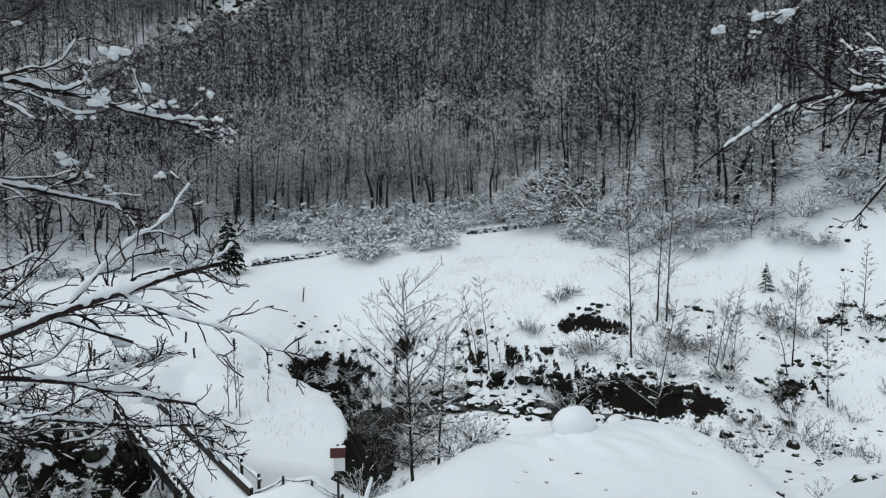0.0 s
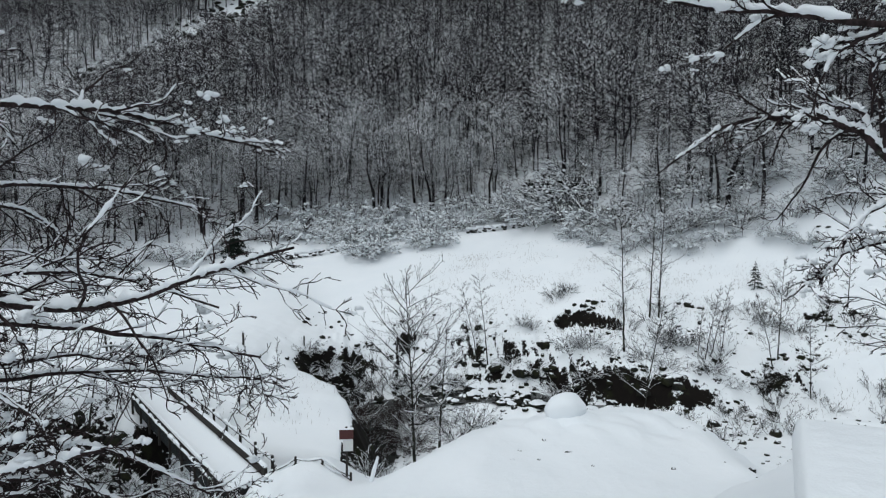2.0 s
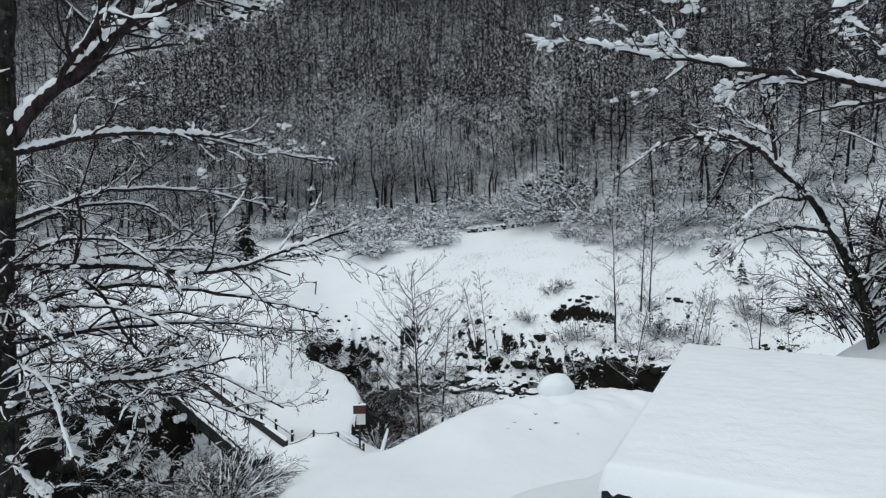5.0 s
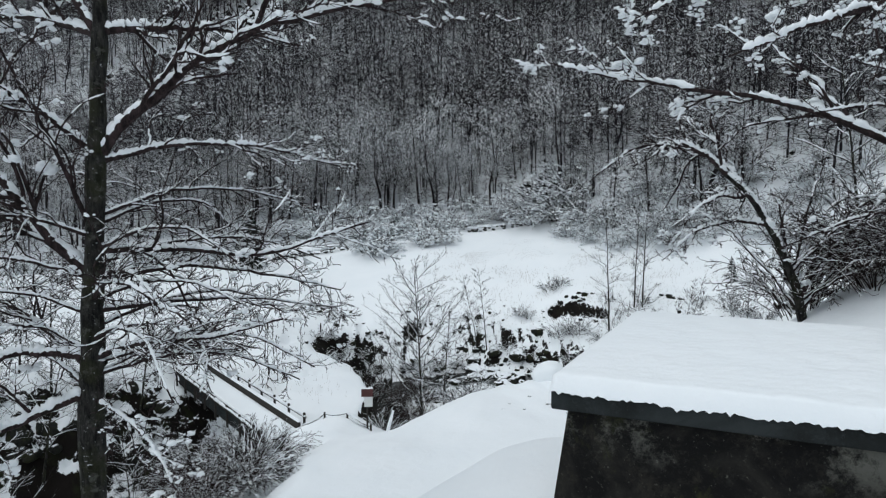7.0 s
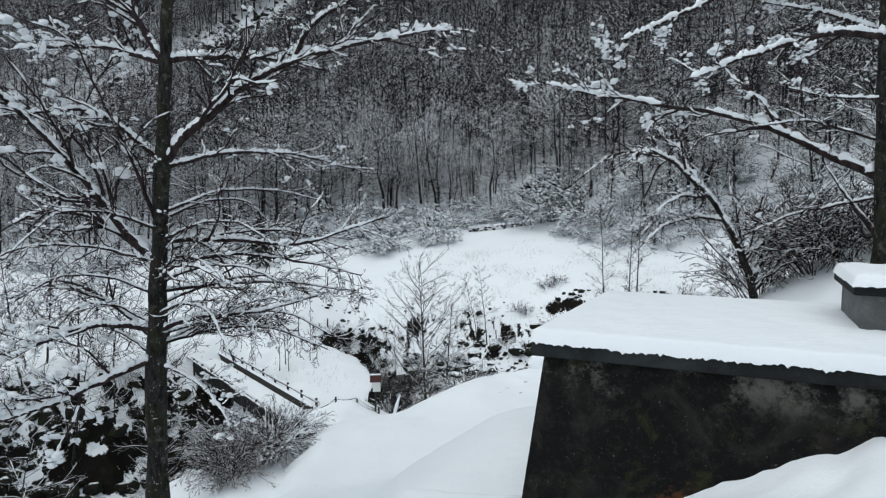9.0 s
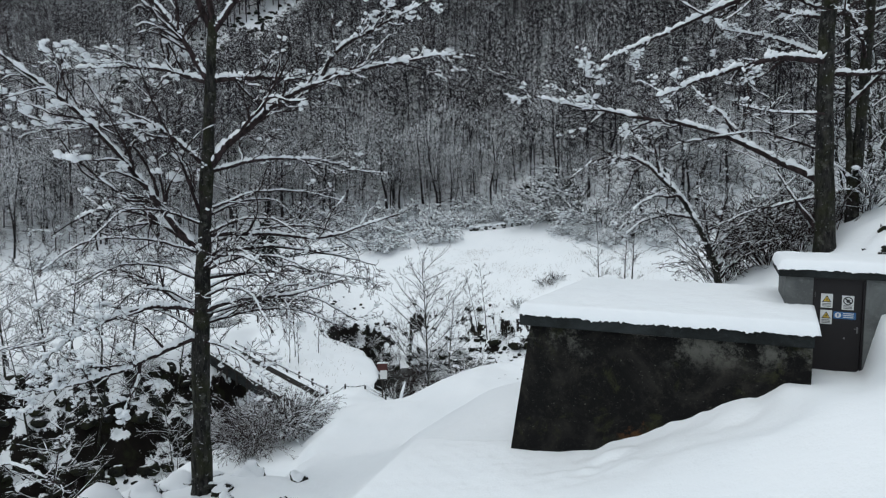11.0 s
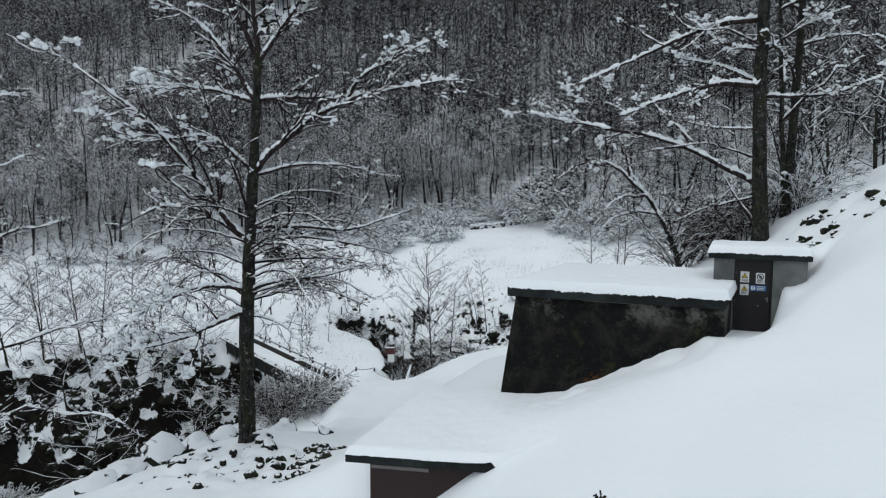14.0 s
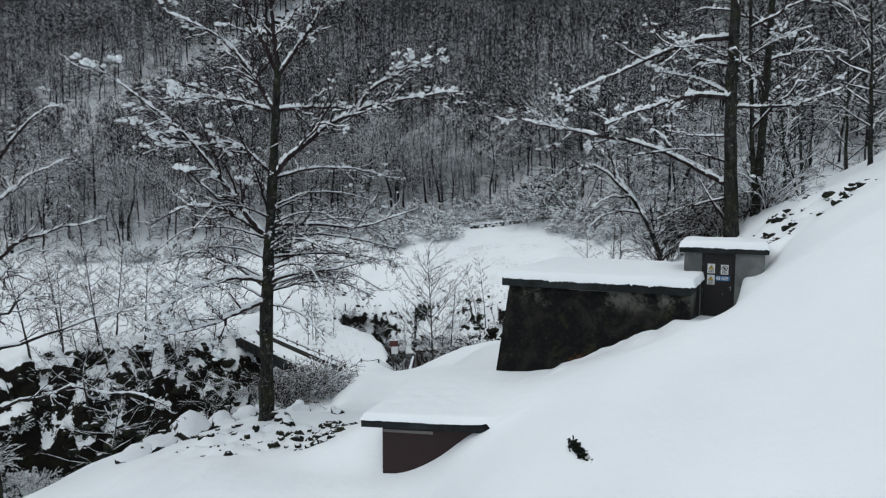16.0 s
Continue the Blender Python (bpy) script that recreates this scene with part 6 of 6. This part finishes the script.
def stone_wall(a, b, label, seed):
    r = np.random.RandomState(seed)
    a, b = np.array(a), np.array(b)
    ln = np.linalg.norm(b - a)
    ang = math.degrees(math.atan2(*(b - a)[::-1]))
    ob = thing("stone_wall", (a[0], a[1], h1(*a)), label, "wall", "dry stone walls of the meadow", rz=ang)
    kinds = [stone_mesh("stone", seed * 10 + i, M_STONE, 0.8, 1, 0.3) for i in range(4)]
    n = int(ln / 0.62)
    for i in range(n):
        u = (i + 0.5) / n
        g = h1(*(a + (b - a) * u)) - h1(*a)
        for z in (0.12, 0.45):
            if r.uniform() < 0.18:
                continue
            s = part_mesh("stone", kinds[r.randint(0, 4)], ob)
            s.matrix_basis = pose(u * ln + r.uniform(-0.2, 0.2), r.uniform(-0.15, 0.15), g + z + r.uniform(-0.1, 0.1), r.uniform(-15, 15), r.uniform(-20, 20), r.uniform(0, 360)) @ Matrix.Diagonal((r.uniform(0.25, 0.5), r.uniform(0.25, 0.4), r.uniform(0.18, 0.32), 1))
    sn = Twigs()
    u = np.linspace(0, 1, 41)
    line = np.stack([u * ln, 0 * u, np.array([h1(*(a + (b - a) * k)) - h1(*a) for k in u]) + 0.46], 1) + r.normal(0, 0.07, (41, 3))
    snow_on(sn, r, line[None], np.full((1, 41), 0.2), 0.22, 0.85, 0.9, 7)
    tagged(part_mesh("snow_cap", sn.mesh("snow_cap", M_SNOW), ob), kind="stuff")


# ---- conifers ----
def conifer(name, x, y, tall, wide, label, seed):
    r = np.random.RandomState(seed)
    ob = thing(name, (x, y, h1(x, y) - 0.1), label, "tree")
    tw = Twigs()
    tw.tubes(np.array([[(0, 0, -0.3), (0, 0, tall * 0.5), (0, 0, tall)]]), np.array([[tall * 0.018, tall * 0.012, 0.01]]), 7)
    part_mesh("trunk", tw.mesh("trunk", M_BARK), ob)
    n = int(34 + tall * 9)
    z = np.sort(r.uniform(0.05, 0.97, n)) * tall
    a = r.uniform(0, 6.283, n)
    ln = wide * (1.03 - z / tall) ** 0.85 * r.uniform(0.7, 1.15, n)
    p = shoots(r, np.stack([0 * z, 0 * z, z], 1), np.stack([np.cos(a), np.sin(a), np.full(n, 0.15)], 1), ln, 6, 0.06, -0.75)
    rad = np.linspace(0.02, 0.008, 6)[None] * np.ones((n, 1)) * tall / 5
    cr, sn = Twigs(), Twigs()
    cr.tubes(p, rad, 4)
    q, rq = side_shoots(r, p, rad, 22, 0.12, 1.0, 0.32, (0.5, 1.0), 3, 0.1, -0.6, 0.9)
    cr.tubes(q, np.full(rq.shape, 0.05) * tall / 5 * np.array([1, 0.9, 0.3]), 3)
    boughs = part_mesh("needle_crown", cr.mesh("needle_crown", M_NEEDLE), ob)
    snow_on(sn, r, p, rad, 0.06 * tall / 6, 0.22, 0.9, 5)
    tagged(part_mesh("snow_cover", sn.mesh("snow_cover", M_SNOW), boughs), kind="stuff")


def leaf_tuft(x, y):
    """Dark evergreen shoots, packed densely to stand for their dark snow hole too."""
    r = np.random.RandomState(8)
    ob = thing("evergreen_shrub", (x, y, h1(x, y) - 0.03), "small dark evergreen shrub poking through the snow", "shrub")
    n = 560
    a, u = r.uniform(0, 6.283, n), r.uniform(-1, 1, n)
    start = np.stack([u * 0.12 + r.normal(0, 0.045, n), -u * 0.5 + r.normal(0, 0.05, n), r.uniform(-0.03, 0.05, n) - 0.06 * u], 1)
    p = shoots(r, start, np.stack([np.cos(a), np.sin(a), r.uniform(0.2, 1.4, n)], 1), r.uniform(0.04, 0.10, n), 5, 0.2, -0.3)
    tw = Twigs()
    tw.tubes(p, np.array([0.003, 0.012, 0.016, 0.011, 0.002])[None] * np.ones((n, 1)), 4)
    part_mesh("foliage", tw.mesh("foliage", M_LEAF), ob)


def dry_grass():
    """Stalks that stand out of the meadow's snow."""
    r = np.random.RandomState(19)
    n = 6200
    cx = np.concatenate([r.uniform(-2, 34, 90), r.uniform(-14, -7.5, 4), r.uniform(12, 34, 24)])
    cy = np.concatenate([r.uniform(54, 84, 90), r.uniform(37, 45, 4), r.uniform(40, 56, 24)])
    k = r.randint(0, 118, n)
    x, y = cx[k] + r.normal(0, 1.3, n), cy[k] + r.normal(0, 0.8, n)
    p = np.stack([x, y, height(x, y) - 0.05], 1)
    q = p + np.stack([r.normal(0, 0.13, n), r.normal(0, 0.13, n), r.uniform(0.12, 0.55, n)], 1)
    v, f = cones(p, q, np.full(n, 0.011))
    tagged(new("dry_grass", mesh_from("dry_grass", v, f, plain("straw", (0.10, 0.08, 0.055), 0.9))), "dry grass stalks standing out of the meadow snow", "grass", kind="stuff")


stream()
basin()
hut()
garage()
bridge()
sign_board()
low_fence()
big_tree_left()
big_trees_right()
leaning_tree()
woods()
small_tree("young_tree", (-1.6, 32.8), 12.4, (-0.6, 0.3), "bare spreading young tree on the stream bank", 41, 36, 0.014, 1.35, "", 0.010, 0.22, 0.75)
small_tree("young_tree", (-0.3, 31.5), 7.5, (0.5, 0.3), "crooked young tree with drooping twigs by the stream", 42, 16, 0.03, 1.0, "", 0.013, 0.3, 0.2)
BANK = "slender bare trees on the stream bank"
for i, (x, y, tall, lx, k) in enumerate(((4.4, 56.2, 9.0, -1.0, 0.45), (3.4, 57.0, 8.0, -1.6, 0.5), (15.8, 50.1, 13.4, -0.6, 0.4), (20.0, 56.2, 13.0, 0.3, 0.32), (20.8, 56.0, 13.2, 0.5, 0.32), (13.3, 38.0, 9.5, 1.6, 0.7), (22.0, 48.3, 6.4, 1.3, 0.3), (22.9, 49.0, 6.2, 1.6, 0.3),
                                        (21.3, 48.0, 4.5, 0.4, 0.3), (27.3, 46.7, 8.2, 0.3, 0.5), (26.5, 45.8, 6.2, -1.6, 0.5), (28.2, 43.5, 6.0, -0.3, 0.5), (36.8, 52.7, 6.4, 0.2, 0.3), (24.9, 44.2, 3.0, 0.2, 0.5), (24.0, 49.5, 4.6, 0.6, 0.4), (33.5, 50.5, 5.0, 0.2, 0.4))):
    small_tree("bank_tree", (x, y), tall, (lx, 0.2), "slender bare young tree with fine twigs on the stream bank", 100 + i, 22, 0.010, k * 1.5, BANK, 0.0075, 0.25, 0.5)
for i, (x, y, tall) in enumerate(((-14.0, 38.7, 4.2), (-13.6, 39.2, 4.6), (-13.2, 38.6, 3.8), (-11.7, 39.7, 4.0), (-8.0, 50.6, 4.6), (-6.5, 51.6, 4.8), (-5.5, 52.4, 5.2), (-7.2, 51.8, 4.2))):
    small_tree("sapling", (x, y), tall, (0.2 * math.sin(i * 5), 0.1), "thin upright sapling without leaves beside the stream", 130 + i, 9, 0.012, 0.5, "saplings by the stream", 0.008, 0.3, 1.3)
planted(((-24.5, 27.5, 9.5), (-27.0, 24.5, 8.5), (-21.5, 33.5, 8.0), (-29.0, 29.5, 9.0), (-26.0, 31.0, 8.5), (-31.5, 25.0, 9.0), (-23.0, 30.0, 7.0), (-29.5, 33.0, 8.5), (-33.0, 31.0, 9.0), (-20.0, 29.0, 6.0), (-25.5, 34.5, 8.0), (-31.0, 28.0, 8.0), (-27.5, 28.0, 7.0), (-18.5, 26.0, 5.0), (-24.0, 21.0, 8.0)), 4,
        lambda i, x, y, s: small_tree("ravine_tree", (x, y), s, (2.2 * math.sin(i * 3.0 + 1), 0.3), "bare crooked young tree on the mossy ravine side", 150 + i, 22, 0.025, 1.35, "trees on the ravine side", 0.010, 0.2, 0.45))
big_tree("side_tree", (-17.6, 2.6), 15.0, "bare tree with clotted snow on the bank", 171, 15)
for i, (x, y, tall) in enumerate(((15.2, 9.0, 9.0), (17.2, 6.5, 10.0), (19.6, 8.2, 13.0), (14.6, 13.0, 9.0), (20.5, 13.0, 11.0), (23.5, 8.0, 12.0), (17.5, 11.5, 10.0), (25.0, 14.0, 12.0), (13.4, 7.6, 5.0), (14.2, 6.2, 4.0))):
    small_tree("slope_tree", (x, y), tall, (-1.0 + 0.8 * math.sin(i * 2.0), 0.3), "bare leaning tree on the wooded slope behind the hut", 180 + i, 20, 0.035, 1.1, "trees on the slope", 0.010, 0.12, 0.5)
for i, (x, y, z, s) in enumerate(((-9.2, 13.8, -2.5, 2.1), (-8.2, 16.0, -2.6, 2.2), (-10.2, 16.8, -3.1, 2.3), (-8.4, 18.8, -3.2, 2.1))):
    bush("thicket", (x, y), s, "dense brown thicket with snow on the ravine edge", 201 + i, 120, (0.006, 0.034, 0.006, 0.006)[i], 1.1, (10, 140, 12, 20)[i], z, "thickets on the ravine edge", True, 0.7, 0.007, M_BROWN)
r_ = np.random.RandomState(66)
ravine = []
for i in range(17):
    x = r_.uniform(-31, -15)
    ravine.append((x, 31 + (x + 15) * 0.9 + r_.uniform(-2, 8) + (6 if x > -18 else 2), r_.uniform(0.9, 2.1)))
planted(ravine, 4, lambda i, x, y, s: bush("ravine_bush", (x, y), s, "tangled bare bush with snow on the mossy ravine side", 400 + i, 34, 0.035, 0.9, 40, None, "bushes on the ravine side", False, 1.0, 0.010))
planted(((-12.5, 52.4, 1.8), (-10.8, 53.6, 1.6), (-9.0, 54.6, 1.8), (-6.8, 55.6, 1.6), (-3.8, 56.2, 1.8), (6.6, 55.4, 1.6), (8.6, 54.0, 1.6), (15.0, 50.4, 1.5), (17.2, 48.6, 1.5), (18.6, 47.4, 1.4), (21.6, 45.8, 1.3), (23.0, 45.0, 1.2), (-8.6, 53.4, 2.0), (-2.0, 55.4, 2.2), (0.4, 55.6, 2.0), (-10.4, 51.6, 1.8), (-12.0, 50.6, 1.5), (2.4, 55.0, 1.8), (10.4, 51.0, 1.6), (12.4, 49.6, 1.7)), 3, lambda i, x, y, s: bush("overhanging_bush", (x, y), s, "bare bush hanging over the dark cut bank", 440 + i, 28, 0.025, 1.1, 16, None, "bushes over the cut bank", False, 1.0, 0.011))
planted(((-11.5, 82.8, 3.4), (-9.6, 83.4, 3.0), (-3.6, 86.0, 3.0), (-1.2, 86.4, 3.2), (-16.2, 90.0, 3.2), (-14.0, 90.4, 2.6), (-12.1, 90.7, 3.4), (-8.8, 91.1, 3.4), (-6.6, 91.6, 2.6), (-3.4, 92.6, 3.4), (-1.0, 92.4, 2.8), (1.4, 92.5, 3.2), (-24.2, 93.6, 3.4), (-20.4, 91.8, 3.4), (-22.4, 92.6, 2.6), (-31.0, 86.0, 2.6), (-35.0, 83.0, 3.0), (-43.0, 80.0, 3.0), (-50.0, 77.0, 3.2), (-17.5, 95.0, 3.2), (-26.5, 95.0, 3.0), (0.0, 97.5, 3.2), (-9.0, 97.5, 3.4), (-58.0, 75.0, 3.2), (4.0, 95.0, 3.0),
         (-21.0, 98.5, 3.6), (-14.0, 98.5, 3.8), (-5.0, 99.5, 3.6), (4.0, 100.0, 4.0), (-29.0, 99.0, 3.6), (24.2, 75.4, 2.4), (29.1, 70.4, 2.4), (31.8, 67.8, 2.2), (20.5, 80.2, 2.4), (18.3, 83.6, 2.6), (36.2, 64.4, 2.0), (38.1, 61.7, 1.8)), 4, lambda i, x, y, s: bush("snowy_bush", (x, y), s, "rounded bush bowed down by heavy snow at the meadow edge", 210 + i, 60, 0.105, 1.35, 170, None, "bushes at the meadow edge", False, 1.0, 0.02))
planted(((11.7, 96.0, 5.0), (14.0, 91.0, 5.2), (18.0, 89.0, 5.6), (21.5, 85.0, 5.2), (16.5, 94.5, 5.6), (20.5, 91.0, 5.8), (24.0, 81.0, 4.6), (26.7, 75.0, 4.2), (28.9, 73.3, 4.0), (30.9, 71.8, 3.8), (9.0, 95.5, 3.8), (34.3, 67.9, 3.4), (38.3, 65.2, 3.2), (42.3, 64.1, 3.0), (43.0, 62.4, 2.6), (42.6, 66.5, 3.6), (45.0, 64.3, 3.4), (27.2, 80.5, 4.6), (33.5, 73.4, 4.2), (30.3, 79.2, 4.6), (37.2, 71.5, 4.4), (20.0, 96.4, 5.2), (-33.0, 88.0, 3.4), (-40.0, 84.0, 3.4), (-29.0, 92.0, 3.2)), 5, lambda i, x, y, s: bush("bent_hazel", (x, y), s, "tall hazel bush bent over by snow below the wood", 230 + i, 60, 0.105, 1.15, 150, None, "bent hazels below the wood", False, 1.4, 0.022))
planted(((12.2, 64.0, 1.6), (13.8, 64.4, 1.3), (13.2, 52.6, 2.2), (11.5, 53.0, 1.9), (10.6, 49.6, 2.4), (19.5, 50.6, 2.0), (21.0, 50.8, 1.6), (8.1, 58.9, 1.3), (9.0, 58.4, 1.2), (0.5, 47.0, 2.2), (29.5, 52.5, 1.8), (31.0, 51.0, 1.6), (-9.5, 49.5, 2.0), (-11.0, 48.5, 1.8),
                               (-2.6, 29.0, 1.3), (-3.8, 27.5, 1.3), (0.6, 29.5, 1.6), (1.8, 30.5, 1.5)), 5, lambda i, x, y, s: bush("stream_bush", (x, y), s, "twiggy bare bush dusted with snow beside the stream", 260 + i, 30, 0.025, 0.7, 14, None, "bushes beside the stream", False, 1.0, 0.012))
r_ = np.random.RandomState(67)
planted([(r_.uniform(16, 40), r_.uniform(36, 58), r_.uniform(1.0, 2.3)) for _ in range(30)] + [(r_.uniform(12, 26), r_.uniform(22, 38), r_.uniform(0.8, 1.6)) for _ in range(14)], 4, lambda i, x, y, s: bush("bank_bush", (x, y), s, "thin bare bush poking out of the snowy stream bank", 460 + i, 13, 0.012, 0.25, 6, None, "thin bushes on the stream bank", True, 0.8, 0.009))
planted(((-6.3, 41.2, 1.5), (-5.2, 43.2, 1.7), (-5.4, 46.0, 1.6), (-4.4, 48.8, 1.7), (-6.9, 48.4, 1.5), (-3.6, 46.6, 1.6), (-6.6, 44.8, 1.2), (-7.6, 50.8, 1.4), (-3.2, 51.4, 1.7), (-2.4, 45.0, 1.8), (-4.2, 50.6, 1.6), (-2.0, 48.4, 1.7)), 3, lambda i, x, y, s: bush("stream_thicket", (x, y), s, "dark twiggy thicket in the hollow of the stream", 480 + i, 44, 0.006, 0.6, 4, None, "thickets in the stream hollow", True, 0.9, 0.010, M_BROWN))
bush("hay_bush", (-21.8, 43.8), 2.3, "low dark bush under a hood of snow by the bridge", 290, 110, 0.05, 1.9, 90, None, "", True, 1.6, 0.014)
for i, (x, y, s) in enumerate(((10.1, 6.4, 2.2), (10.9, 7.2, 2.4), (10.6, 5.6, 1.8), (9.6, 8.2, 2.2), (11.6, 6.4, 2.2))):
    bush("slope_bush", (x, y), s, "brown arching bush behind the basin with little snow", 294 + i, 46, 0.012, 1.0, 8, None, "bushes behind the hut", True, 0.8, 0.008, M_BROWN)
bush("slope_bush", (12.6, 5.6), 2.2, "low brown bush in snow at the foot of the trees", 291, 40, 0.04, 0.7, 30, None, "bushes behind the hut")
bush("slope_bush", (12.0, 8.4), 2.8, "low brown bush in snow at the foot of the trees", 292, 44, 0.04, 0.7, 30, None, "bushes behind the hut")
planted(((15.2, 98.6, 2.6), (17.2, 96.6, 2.8), (19.2, 94.4, 2.6), (21.4, 92.2, 2.4), (16.2, 97.0, 2.4), (20.2, 92.6, 2.2)), 2, lambda i, x, y, s: bush("evergreen_thicket", (x, y), s, "dark evergreen thicket in a hollow below the wood", 320 + i, 90, 0.02, 1.2, 0, None, "evergreen thickets below the wood", True, 2.2, 0.05, M_LEAF))
conifer("spruce", -27.2, 77.0, 8.4, 2.5, "dark spruce with snow on its drooping boughs", 300)
conifer("small_fir", 31.6, 59.2, 3.0, 0.9, "small dark fir standing alone in the snow", 301)
leaf_tuft(1.99, -8.72)
dry_grass()
fence_posts()
stone_wall((-25.5, 80.7), (-15.0, 85.5), "low dark dry stone wall capped with snow", 31)
stone_wall((3.5, 91.0), (13.8, 91.8), "low dark dry stone wall capped with snow", 32)
rocks()
join_loose()
